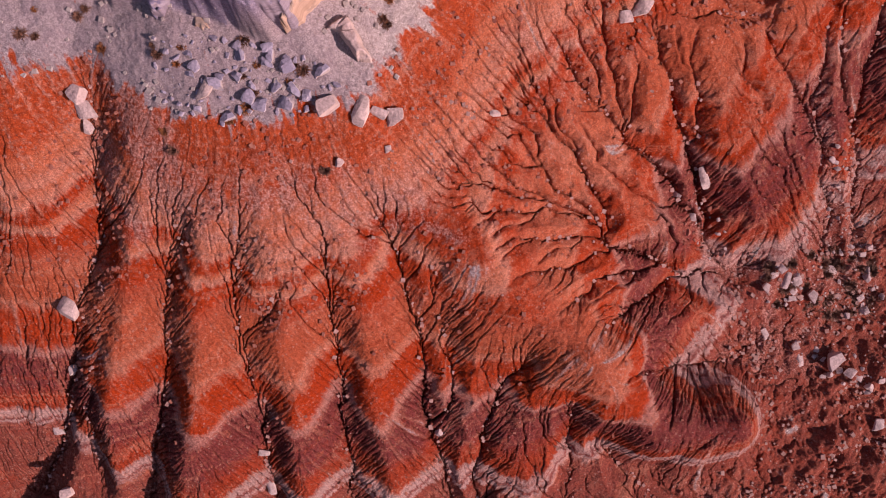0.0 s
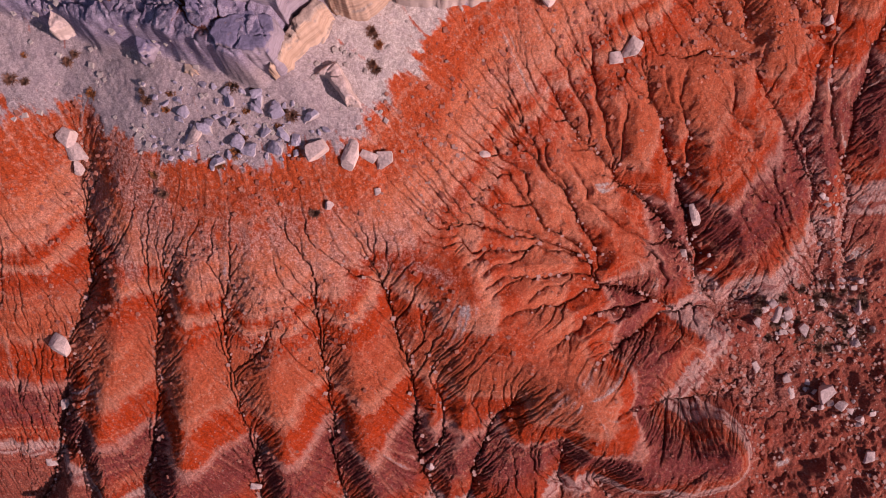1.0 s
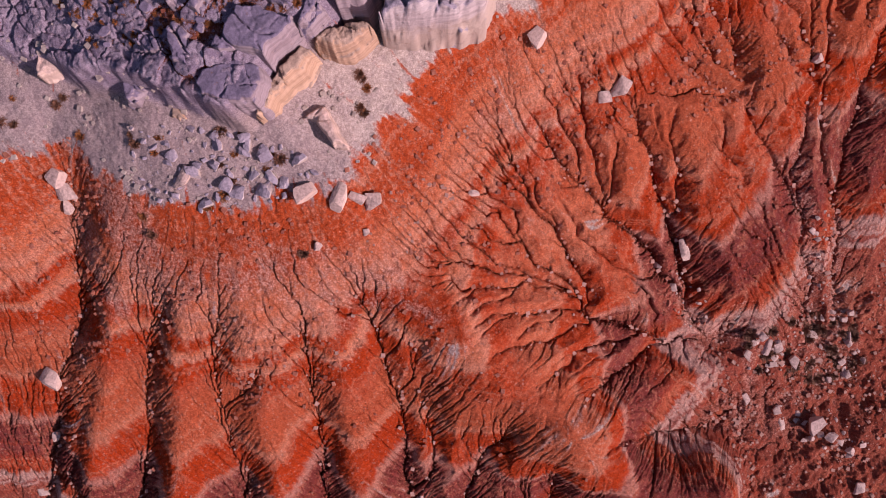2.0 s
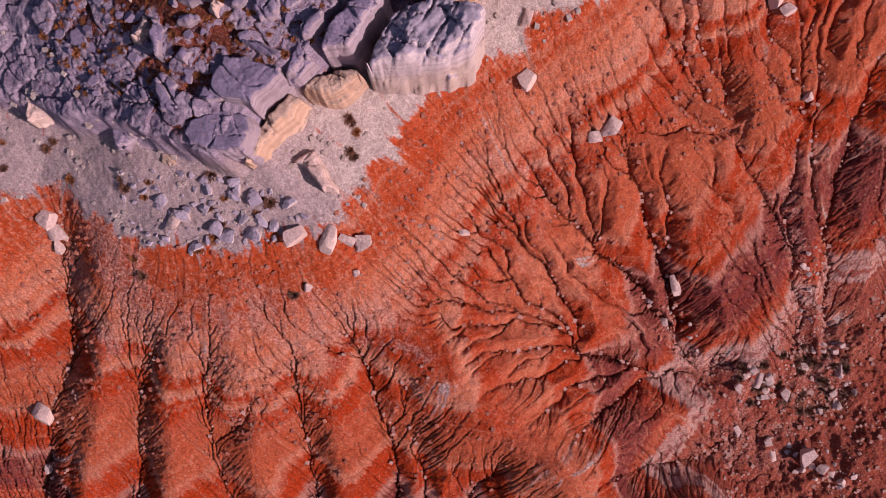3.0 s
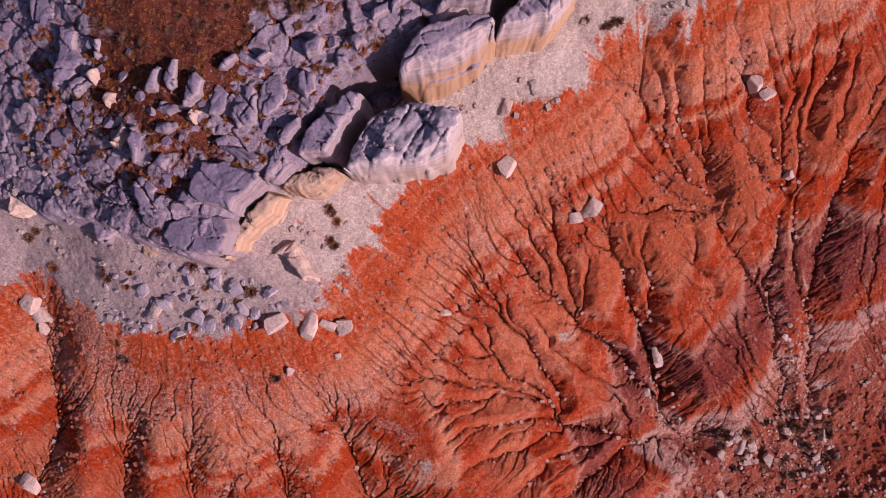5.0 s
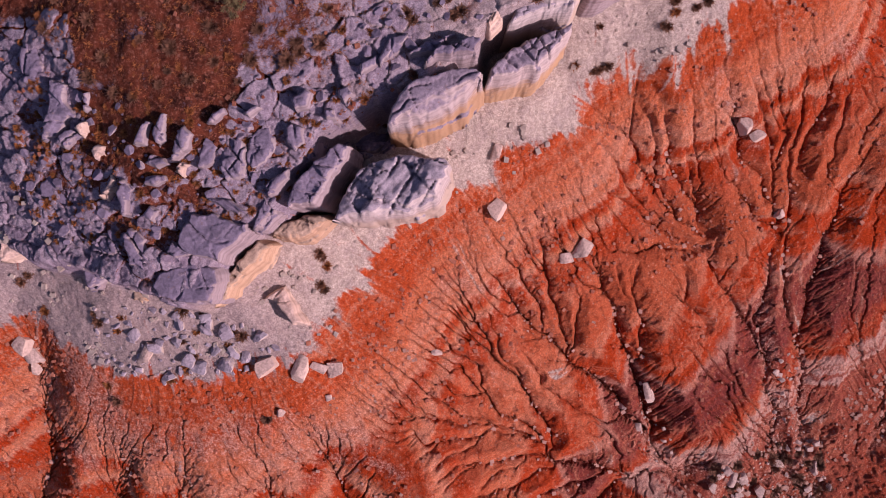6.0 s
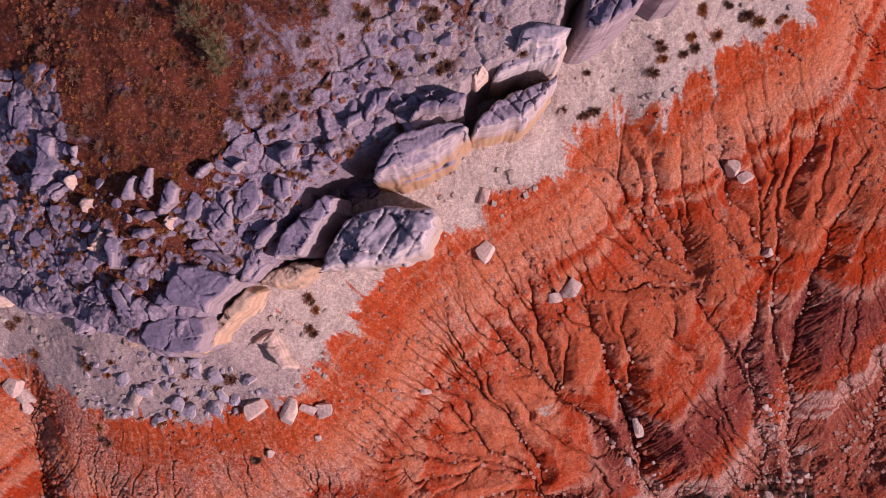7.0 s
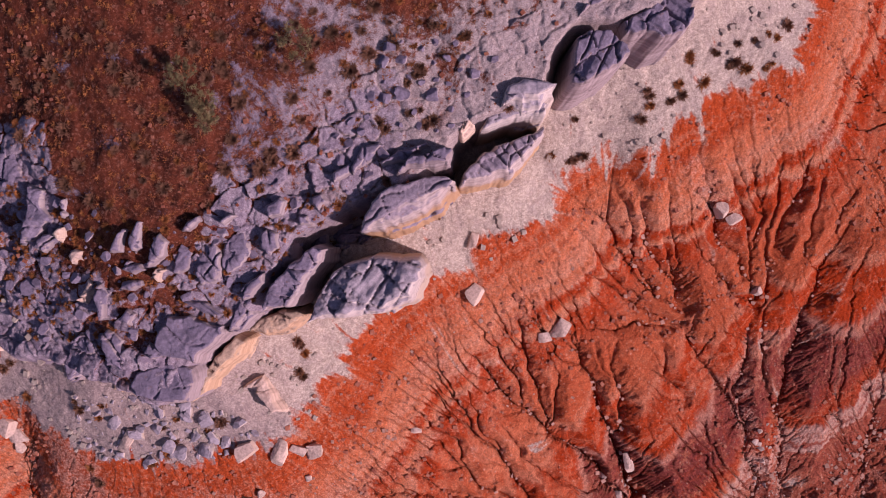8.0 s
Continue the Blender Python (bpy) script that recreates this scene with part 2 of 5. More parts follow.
def along(line, x, y):
    """Distance to a line of points, the way along it, and the side (positive to its right)."""
    best, way, side, run = np.full(x.shape, 1e9), np.zeros(x.shape), np.zeros(x.shape), 0.0
    for (ax, ay), (bx, by) in zip(line, line[1:]):
        dx, dy = bx - ax, by - ay
        size = math.hypot(dx, dy)
        k = np.clip(((x - ax) * dx + (y - ay) * dy) / (size * size), 0, 1)
        far = np.hypot(x - ax - k * dx, y - ay - k * dy)
        nearer = far < best - 1e-9
        best = np.where(nearer, far, best)
        way = np.where(nearer, run + k * size, way)
        side = np.where(nearer, np.sign((x - ax) * dy - (y - ay) * dx), side)
        run += size
    return best, way, side


def ease(x, a, b):
    k = np.clip((x - a) / (b - a), 0, 1)
    return k * k * (3 - 2 * k)


def cells(x, y, seed):
    """Joint pattern: which cell, how near its border, and the way from its middle."""
    ix, iy = np.floor(x), np.floor(y)
    first, second = np.full(x.shape, 9.0), np.full(x.shape, 9.0)
    mark, mx, my = np.zeros(x.shape), np.zeros(x.shape), np.zeros(x.shape)
    for i in (-1, 0, 1):
        for j in (-1, 0, 1):
            cx, cy = ix + i, iy + j
            dx, dy = cx + lattice(cx, cy, seed) - x, cy + lattice(cx, cy, seed + 1) - y
            far = np.hypot(dx, dy)
            near = far < first
            second = np.where(near, first, np.minimum(second, far))
            mark = np.where(near, lattice(cx, cy, seed + 2), mark)
            mx, my = np.where(near, dx, mx), np.where(near, dy, my)
            first = np.where(near, far, first)
    return mark, second - first, mx, my


# the foot of the pale ledge, where the red beds begin, from west to east
CONTACT = [(-400, 30), (-60, 16)] + [(-32.1, 12.7), (-29.6, 13.5), (-26.8, 14.2), (-24.9, 13.5), (-23.3, 12.3), (-21.2, 10.7), (-18.6, 9.7)] + [(-14.0, 9.2), (-10.2, 9.8), (-6.9, 10.6), (-5.4, 12.7), (-3.0, 14.9), (-0.9, 18.2), (1.1, 20.4), (5.4, 23.1), (7.7, 24.8), (11.3, 26.2), (14.0, 27.6), (14.2, 30.1), (16.2, 31.3), (18.6, 32.3), (20.8, 31.5), (23.3, 33.7), (25.7, 35.6), (28.6, 36.8), (31.0, 38.1), (31.6, 40.1), (32.8, 43.0)] + [(38.0, 60), (60, 400)]
# the foot of the sandstone cliff
RIM = [(-400, 60), (-60, 30)] + [(-27.5, 18.8), (-22.7, 17.2), (-19.9, 16.8), (-16.7, 15.8), (-11.9, 14.8), (-9.5, 17.2), (-7.9, 19.2), (-5.0, 21.0), (-2.6, 25.4), (0.2, 27.2), (4.0, 28.4), (6.9, 30.6), (8.2, 32.3), (10.2, 33.1), (12.9, 34.4), (13.3, 36.4), (14.3, 37.7), (18.5, 38.9), (22.3, 40.9), (23.8, 42.4), (27.6, 43.6)] + [(30, 52), (45, 400)]
# long spurs that stand above the general slope: line, rise at its two ends, half width
SPURS = (
    ([(3.1, -1.3), (6.8, -4.6), (10.0, -7.4), (13.0, -11.0), (16.0, -13.6), (19.5, -16.2), (23.5, -16.4), (26.0, -15.6)], (2.4, 7.4), 4.2),
    ([(14.5, -8.6), (18.8, -7.7), (22.6, -6.3), (24.6, -6.2)], (1.5, 1.5), 3.4),
    ([(24.0, 14.7), (24.9, 10.5), (26.1, 6.7), (26.8, 2.9)], (0.3, 0.3), 3.5),
    ([(42.6, 23.3), (41.2, 17.5), (40.3, 12.6)], (0.6, 0.6), 4.5),
    ([(-17.0, 0.5), (-13.5, -1.3), (-9.9, -1.7), (-6.4, -1.7)], (1.2, 1.2), 4.5),
    ([(35.7, -16.0), (38.3, -13.3), (42.1, -11.7)], (0.9, 0.9), 3.0),
    ([(34.1, -22.4), (37.3, -19.2), (41.5, -20.8)], (1.4, 1.4), 3.0),
)


def valley(x, y):
    """The flat floor to the east."""
    return -8.9 - 0.20 * np.clip(x - 27, -4, 17) + 0.12 * np.clip(y + 3, -20, 30)


def base(x, y):
    d, a, side = along(CONTACT, x, y)
    d = d * side
    down = np.maximum(d, 0)
    fall = 0.58 * np.minimum(down, 9) + 0.33 * np.clip(down - 9, 0, 18) + 0.55 * np.clip(down - 27, 0, 14)
    z = 7.2 - fall + np.minimum(np.maximum(-d, 0) * 0.38, 2.6)
    z = z + 1.7 * ease(x + y, 42, 60) * ease(y, 12, 28) - 0.075 * np.clip(down - 9, 0, 22) * ease(-x, -6, 8) - 0.34 * np.maximum(-31.5 - x, 0) * ease(down, 6, 14)
    for line, (rise, last), half in SPURS:
        far, way, _ = along(line, x, y)
        k = way / sum(math.dist(p, q) for p, q in zip(line, line[1:]))
        z = z + (rise + (last - rise) * k ** 1.6) * np.exp(-((far / half) ** 2))
    z = np.where(x > 5, np.logaddexp(z * 1.5, valley(x, y) * 1.5) / 1.5, z)
    back, _, rim = along(RIM, x, y)
    back = -back * rim + 0.9 * fractal(x * 0.35, y * 0.35, 33, 4)
    top = 16.4 + 0.14 * np.clip(y - 24, -8, 26) + 0.30 * np.clip(x + 14, -12, 0) + 0.02 * np.clip(x, 0, 20)
    top = top - 1.1 * (1 - ease(back, 1.0, 9.0))
    return z + (np.maximum(top - z, 0)) * ease(back, -0.2, 1.0)


# gullies: line from head to mouth, depth at head and mouth, half width at head and mouth, how lopsided
GULLIES = (
    ([(-25.8, 14.3), (-25.8, 12.1), (-26.5, 8.7), (-27.4, 5.0), (-28.6, 1.0), (-30.0, -1.9), (-31.5, -5.3), (-33.0, -9.6), (-34.9, -14.1), (-37.1, -18.0), (-39.8, -22.0), (-43.1, -26.4)], 0.8, 3.4, 2.0, 3.2, 0.22),
    ([(-18.7, 4.5), (-20.0, 2.9), (-21.4, 0.5), (-22.5, -2.8), (-23.7, -7.8), (-24.8, -12.1), (-26.3, -16.9), (-28.9, -24.3), (-30.8, -29.6)], 0.5, 3.4, 1.5, 2.6, 0.22),
    ([(-26.3, 1.0), (-28.1, -2.8), (-30.2, -7.9), (-32.0, -13.4), (-33.8, -19.2), (-33.4, -23.4)], 0.3, 2.4, 1.5, 2.4, 0.22),
    ([(-15.6, 3.0), (-16.1, 1.4), (-16.5, -1.3), (-16.8, -5.6), (-16.7, -9.8), (-16.2, -12.5), (-16.3, -16.0), (-16.3, -21.2), (-16.6, -27.5)], 0.5, 3.0, 1.5, 2.8, 0.22),
    ([(-11.7, -1.7), (-13.3, -3.4), (-14.8, -5.1), (-16.0, -6.6)], 0.3, 1.6, 0.8, 1.6, 0.22),
    ([(-9.4, 1.8), (-9.2, 0.0), (-9.3, -2.7), (-9.3, -5.6), (-9.1, -9.8), (-8.8, -14.3), (-8.5, -19.2), (-8.5, -26.1)], 0.4, 3.0, 1.4, 2.8, 0.22),
    ([(-5.5, 5.8), (-4.7, 3.1), (-4.2, 0.5), (-3.2, -2.5), (-2.1, -5.4), (-1.8, -8.8), (-1.6, -12.0), (-0.8, -15.6), (0.1, -19.7), (0.9, -25.7)], 0.4, 3.0, 1.2, 2.8, 0.22),
    ([(-3.7, 0.0), (-1.7, -0.4), (-0.4, -1.8), (-0.7, -4.6), (0.3, -8.7), (1.1, -12.0), (0.6, -16.5)], 0.3, 2.0, 0.8, 2.2, 0.00),
    ([(8.6, -9.9), (6.5, -9.5), (5.0, -11.2), (4.2, -13.8), (3.7, -16.5), (3.0, -20.4), (3.6, -25.8)], 0.5, 2.6, 1.6, 3.0, 0.15),
    ([(10.9, -11.7), (11.7, -14.7), (12.1, -19.1), (13.0, -25.8)], 0.3, 2.6, 1.0, 2.2, 0.00),
    ([(12.3, -16.4), (15.4, -18.6), (19.2, -22.7), (21.2, -27.6)], 0.5, 2.8, 1.2, 3.0, 0.00),
    ([(14.1, -11.3), (17.0, -10.9), (21.7, -11.0), (25.4, -10.6), (28.2, -9.1), (31.4, -8.8)], 0.4, 1.3, 0.8, 1.7, 0.00),
    ([(10.0, 5.1), (12.1, 3.6), (13.6, 1.7), (14.3, 0.4), (16.6, -0.3), (20.0, -1.9), (23.5, -2.5), (27.1, -1.5)], 0.3, 2.6, 1.0, 2.6, 0.00),
    ([(12.0, -8.2), (13.5, -6.9), (15.0, -6.0), (18.2, -4.3), (20.6, -2.6), (23.3, -2.2)], 0.4, 2.4, 1.2, 2.6, 0.00),
    ([(5.4, 9.4), (7.6, 6.9), (10.1, 4.7), (12.7, 2.9), (13.9, 0.5)], 0.2, 1.2, 0.7, 1.3, 0.00),
    ([(3.4, 7.4), (5.0, 5.5), (7.2, 4.6), (10.1, 3.5), (12.7, 2.2)], 0.2, 1.0, 0.6, 1.1, 0.00),
    ([(2.7, 1.8), (5.3, 3.1), (8.2, 3.5), (10.7, 2.9), (13.0, 1.9)], 0.3, 1.0, 0.6, 1.1, 0.00),
    ([(3.6, -0.2), (6.2, 0.9), (9.2, 0.5), (13.3, 0.8)], 0.3, 1.0, 0.6, 1.1, 0.00),
    ([(7.7, 11.3), (9.4, 9.2), (11.5, 6.6), (13.2, 4.3), (14.1, 1.7)], 0.2, 1.2, 0.6, 1.2, 0.00),
    ([(5.2, -2.7), (7.6, -1.8), (10.2, -1.4), (13.3, -0.4), (16.0, -0.2)], 0.3, 1.0, 0.7, 1.3, 0.00),
    ([(9.0, -5.9), (11.0, -4.6), (13.2, -2.8), (16.5, -1.9), (19.8, -1.8)], 0.3, 1.3, 0.8, 1.4, 0.00),
    ([(7.6, 17.2), (8.8, 15.8), (10.2, 14.0), (11.7, 12.3), (14.0, 10.6), (15.4, 9.0), (17.5, 7.6), (19.7, 5.8), (21.3, 3.9), (22.8, 2.0), (24.2, -0.5), (26.7, -1.6)], 0.3, 2.4, 0.8, 2.4, 0.00),
    ([(16.3, 17.9), (17.5, 15.9), (18.6, 13.9), (19.2, 11.3), (20.7, 8.6), (22.1, 5.8), (23.2, 2.8), (24.5, 0.1)], 0.5, 2.6, 1.0, 2.6, 0.00),
    ([(19.9, 17.2), (20.3, 14.3), (21.5, 12.6), (21.3, 9.3), (21.9, 6.4)], 0.3, 1.4, 0.7, 1.5, 0.00),
    ([(12.9, 16.9), (13.7, 13.7), (14.6, 11.2), (15.4, 9.0)], 0.3, 1.0, 0.6, 1.1, 0.00),
    ([(15.6, 15.4), (15.4, 12.4), (15.3, 9.4)], 0.2, 0.8, 0.6, 0.9, 0.00),
    ([(19.5, 26.5), (20.7, 24.8), (22.5, 22.4), (25.0, 20.5), (26.0, 18.4), (27.8, 15.9), (31.3, 12.6), (33.1, 8.7), (35.3, 3.1), (36.4, -0.4)], 0.4, 1.4, 0.8, 2.2, 0.00),
    ([(23.1, 27.0), (24.1, 24.3), (25.4, 20.5)], 0.2, 1.4, 0.7, 1.2, 0.00),
    ([(16.9, 23.0), (19.6, 22.0), (22.3, 20.3), (25.7, 18.7)], 0.2, 1.2, 0.6, 1.1, 0.00),
    ([(18.3, 18.8), (21.3, 18.9), (25.7, 18.5)], 0.2, 0.9, 0.5, 1.0, 0.00),
    ([(26.7, 25.2), (28.5, 22.9), (30.4, 21.4), (32.1, 20.1)], 0.2, 1.2, 0.6, 1.2, 0.00),
    ([(29.8, 31.2), (31.2, 27.9), (30.5, 25.2), (31.7, 21.0), (32.2, 16.9), (31.9, 13.1), (33.0, 9.3)], 0.4, 1.1, 0.8, 1.7, 0.00),
    ([(32.1, 31.3), (32.0, 24.8), (32.6, 21.5), (33.1, 18.5), (34.0, 15.4), (35.0, 12.1), (37.0, 6.2), (38.7, 0.8)], 0.4, 1.1, 0.8, 1.8, 0.00),
    ([(39.6, 28.4), (37.8, 25.3), (37.2, 22.4), (36.5, 19.9), (36.3, 16.8), (36.2, 14.1), (35.9, 10.8), (37.3, 7.1), (38.3, 2.6)], 0.5, 1.6, 1.0, 2.4, 0.00),
    ([(43.5, 17.5), (44.7, 12.4), (46.8, 6.6), (48.0, 1.2)], 0.4, 1.0, 1.0, 1.8, 0.00),
    ([(34.3, 32.2), (33.6, 28.8), (33.1, 25.7)], 0.2, 1.2, 0.6, 1.1, 0.00),
    ([(19.4, 31.8), (20.9, 28.7), (22.5, 25.2), (24.6, 22.4)], 0.2, 1.0, 0.5, 1.0, 0.00),
    ([(24.5, 33.0), (25.5, 30.0), (28.0, 26.1), (30.6, 23.3)], 0.2, 1.0, 0.5, 1.0, 0.00),
    ([(35.7, -10.8), (38.5, -13.6), (42.9, -14.3)], 0.2, 0.6, 0.7, 1.2, 0.00),
    ([(34.8, -19.3), (37.2, -16.2), (40.4, -15.3), (43.4, -13.8)], 0.2, 0.6, 0.7, 1.4, 0.00),
    ([(33.3, -23.7), (36.6, -21.1), (38.9, -19.0), (42.9, -18.2)], 0.2, 0.6, 0.7, 1.4, 0.00),
    ([(11.4, 14.8), (12.0, 13.2), (13.9, 10.8)], 0.25, 0.55, 0.35, 0.65, 0.00),
    ([(5.5, 6.8), (8.1, 6.4), (10.6, 5.4)], 0.25, 0.55, 0.35, 0.65, 0.00),
    ([(6.6, 8.6), (8.1, 6.5), (9.5, 5.1)], 0.25, 0.55, 0.35, 0.65, 0.00),
    ([(8.0, 7.8), (10.0, 6.9), (11.6, 6.4)], 0.25, 0.55, 0.35, 0.65, 0.00),
    ([(4.3, 4.5), (6.7, 4.3), (8.4, 4.1)], 0.25, 0.55, 0.35, 0.65, 0.00),
    ([(3.8, 0.9), (5.2, 1.8), (6.9, 2.5)], 0.25, 0.55, 0.35, 0.65, 0.00),
    ([(4.3, -0.9), (5.8, 0.0), (7.9, 0.8)], 0.25, 0.55, 0.35, 0.65, 0.00),
    ([(6.6, -2.2), (8.1, -0.6), (10.4, 0.0)], 0.25, 0.55, 0.35, 0.65, 0.00),
    ([(10.1, -1.9), (11.6, -0.7), (13.5, 0.0)], 0.25, 0.55, 0.35, 0.65, 0.00),
    ([(10.5, -3.8), (12.7, -2.4), (15.1, -1.3)], 0.25, 0.55, 0.35, 0.65, 0.00),
    ([(12.0, -4.9), (14.1, -3.8), (16.1, -2.8)], 0.25, 0.55, 0.35, 0.65, 0.00),
    ([(16.4, 4.8), (18.1, 3.4), (19.9, 1.0), (21.5, -0.5)], 0.25, 0.55, 0.35, 0.65, 0.00),
    ([(14.9, 5.2), (17.0, 4.7), (19.2, 3.3), (20.8, 2.0)], 0.25, 0.55, 0.35, 0.65, 0.00),
    ([(16.6, 15.0), (17.4, 12.9), (18.8, 11.6)], 0.25, 0.55, 0.35, 0.65, 0.00),
    ([(23.6, 17.4), (24.9, 14.9), (26.6, 12.3)], 0.25, 0.55, 0.35, 0.65, 0.00),
    ([(-2.6, -0.8), (-2.9, -2.7), (-3.2, -4.8)], 0.25, 0.55, 0.35, 0.65, 0.00),
    ([(-1.7, -0.8), (-2.0, -3.1), (-2.5, -5.2)], 0.25, 0.55, 0.35, 0.65, 0.00),
    ([(-0.6, -1.3), (-1.1, -3.2), (-1.8, -5.0)], 0.25, 0.55, 0.35, 0.65, 0.00),
    ([(0.4, -1.7), (-0.4, -3.6), (-1.5, -5.3)], 0.25, 0.55, 0.35, 0.65, 0.00),
    ([(1.6, 4.0), (3.0, 3.1), (5.3, 3.0)], 0.25, 0.55, 0.35, 0.65, 0.00),
    ([(9.0, 11.7), (9.9, 9.6), (11.5, 7.0)], 0.25, 0.55, 0.35, 0.65, 0.00),
    ([(10.7, 10.9), (12.0, 9.7), (13.7, 6.6), (15.5, 5.3)], 0.25, 0.55, 0.35, 0.65, 0.00),
    ([(5.1, 11.6), (6.6, 10.0), (7.6, 7.8)], 0.25, 0.55, 0.35, 0.65, 0.00),
    ([(29.5, 10.8), (31.0, 10.0), (32.1, 8.8)], 0.25, 0.55, 0.35, 0.65, 0.00),
    ([(14.0, 4.3), (13.5, 2.9), (13.5, 1.7)], 0.25, 0.55, 0.35, 0.65, 0.00),
    ([(18.3, 23.9), (20.0, 22.5), (22.1, 21.5)], 0.25, 0.55, 0.35, 0.65, 0.00),
    ([(21.6, 19.7), (23.7, 19.0), (25.5, 18.7)], 0.25, 0.55, 0.35, 0.65, 0.00),
    ([(21.7, 26.1), (23.0, 23.9), (24.7, 21.0)], 0.25, 0.55, 0.35, 0.65, 0.00),
    ([(25.6, 23.4), (26.4, 20.6), (27.3, 17.6)], 0.25, 0.55, 0.35, 0.65, 0.00),
    ([(33.6, 31.3), (33.8, 29.2), (32.8, 27.0)], 0.25, 0.55, 0.35, 0.65, 0.00),
    ([(36.1, 31.4), (35.9, 27.9), (35.6, 24.8)], 0.25, 0.55, 0.35, 0.65, 0.00),
    ([(38.4, 30.2), (37.9, 27.1), (37.4, 25.3)], 0.25, 0.55, 0.35, 0.65, 0.00),
    ([(31.1, 33.3), (32.2, 30.5), (31.9, 27.0)], 0.25, 0.55, 0.35, 0.65, 0.00),
    ([(27.3, 32.0), (29.0, 29.2), (30.3, 25.7)], 0.25, 0.55, 0.35, 0.65, 0.00),
    ([(22.4, 31.0), (23.6, 27.8), (24.9, 24.3)], 0.25, 0.55, 0.35, 0.65, 0.00),
    ([(18.6, 29.9), (19.7, 27.8), (21.1, 25.2)], 0.25, 0.55, 0.35, 0.65, 0.00),
    ([(16.2, 26.9), (17.8, 25.2), (19.7, 22.9)], 0.25, 0.55, 0.35, 0.65, 0.00),
    ([(20.8, 17.8), (20.2, 15.8), (21.0, 13.3)], 0.25, 0.55, 0.35, 0.65, 0.00),
    ([(18.4, 17.8), (19.5, 15.3), (20.5, 12.8)], 0.25, 0.55, 0.35, 0.65, 0.00),
    ([(10.4, 18.1), (11.5, 15.5), (12.5, 13.0)], 0.25, 0.55, 0.35, 0.65, 0.00),
    ([(12.1, 19.9), (12.8, 17.0), (13.7, 13.5)], 0.25, 0.55, 0.35, 0.65, 0.00),
    ([(37.1, 19.6), (36.7, 17.5), (36.3, 15.4)], 0.25, 0.55, 0.35, 0.65, 0.00),
    ([(37.1, 23.4), (36.8, 21.0), (36.6, 19.5)], 0.25, 0.55, 0.35, 0.65, 0.00),
)


def height(x, y):
    """Height, how deep gullies cut here, how far below the ledge the place lies, and how much of it is bare rock."""
    wx = x + 0.9 * fractal(x * 0.45, y * 0.45, 5, 3)
    wy = y + 0.9 * fractal(x * 0.45, y * 0.45, 9, 3)
    cut = np.zeros(x.shape)
    for line, d0, d1, w0, w1, lop in GULLIES:
        xs, ys = [p[0] for p in line], [p[1] for p in line]
        near = np.flatnonzero((wx > min(xs) - 2.6 * w1) & (wx < max(xs) + 2.6 * w1) & (wy > min(ys) - 2.6 * w1) & (wy < max(ys) + 2.6 * w1))
        if not len(near):
            continue
        px, py = wx[near], wy[near]
        far, way, bank = along(line, px, py)
        size = sum(math.dist(p, q) for p, q in zip(line, line[1:]))
        k = way / size
        depth, half = np.where(lop > 0, 1.12, 1.0) * (d0 + (d1 - d0) * k ** 0.8), np.where(lop > 0, 1.95, 1.45) * (w0 + (w1 - w0) * k ** 0.8) * (1 + lop * bank * ease(far, 0, 0.4))
        u = np.clip(far / half, 0, 1)
        dig = depth * (1 - u) ** 1.2 * ease(k, -0.06, 0.12)
        cut[near] = np.maximum(cut[near], dig)
    d, a, side = along(CONTACT, x, y)
    d = d * side
    d = d + 1.7 * fractal(x * 0.5, y * 0.5, 21, 5)
    red = ease(d, -0.5, 1.0)
    z = base(x, y) - cut * red
    z = np.where(x > 5, np.maximum(z, np.logaddexp(z * 3, (valley(x, y) + 0.1) * 3) / 3), z)
    z = z + 0.5 * fractal(x * 0.22, y * 0.22, 1, 3) + 0.8 * fractal(x * 0.7, y * 0.7, 35, 4) * ease(-z, 8.0, 9.5) * ease(x, 20, 28)
    # jointed bedrock behind the cliff edge
    back, _, rim = along(RIM, x, y)
    back = -back * rim
    crag = ease(back + 2.5 * fractal(x * 0.3, y * 0.3, 23, 3), 0.2, 1.2) * (1 - ease(back + 5 * fractal(x * 0.2, y * 0.2, 25, 4), 6.0, 9.5)) * (1 - 0.6 * ease(x, -2, 6))
    crag = np.maximum(crag, ease(-x, 16.5, 18.5) * ease(back, 0.2, 1.2) * (1 - ease(y + 3 * fractal(x * 0.3, y * 0.3, 26, 3), 31, 34)))
    near = np.flatnonzero(crag > 0.01)
    if len(near):
        qx, qy = x[near] + 0.5 * fractal(x[near] * 0.8, y[near] * 0.8, 27, 3), y[near] + 0.5 * fractal(x[near] * 0.8, y[near] * 0.8, 29, 3)
        mark, border, mx, my = cells(0.55 * qx + 0.25 * qy, 0.7 * qy - 0.3 * qx, 700)
        small, thin, _, _ = cells(qx * 1.7, qy * 1.7, 720)
        hump = 0.50 * np.maximum(mark - 0.3, -0.1) + 0.34 * ((mark * 7) % 1 - 0.5) * mx + 0.34 * ((mark * 13) % 1 - 0.5) * my
        hump = hump + 0.18 * (small - 0.5) - 0.30 * np.clip(1 - border / 0.07, 0, 1) - 0.10 * np.clip(1 - thin / 0.1, 0, 1)
        z[near] = z[near] + crag[near] * hump
        crag[near] = crag[near] * (0.1 + 0.9 * (mark > 0.25) * ease(border, 0.02, 0.12))
    return z, cut, d, crag

# ground sheet: fine where the camera passes, coarser out to the horizon
STEP = 0.085


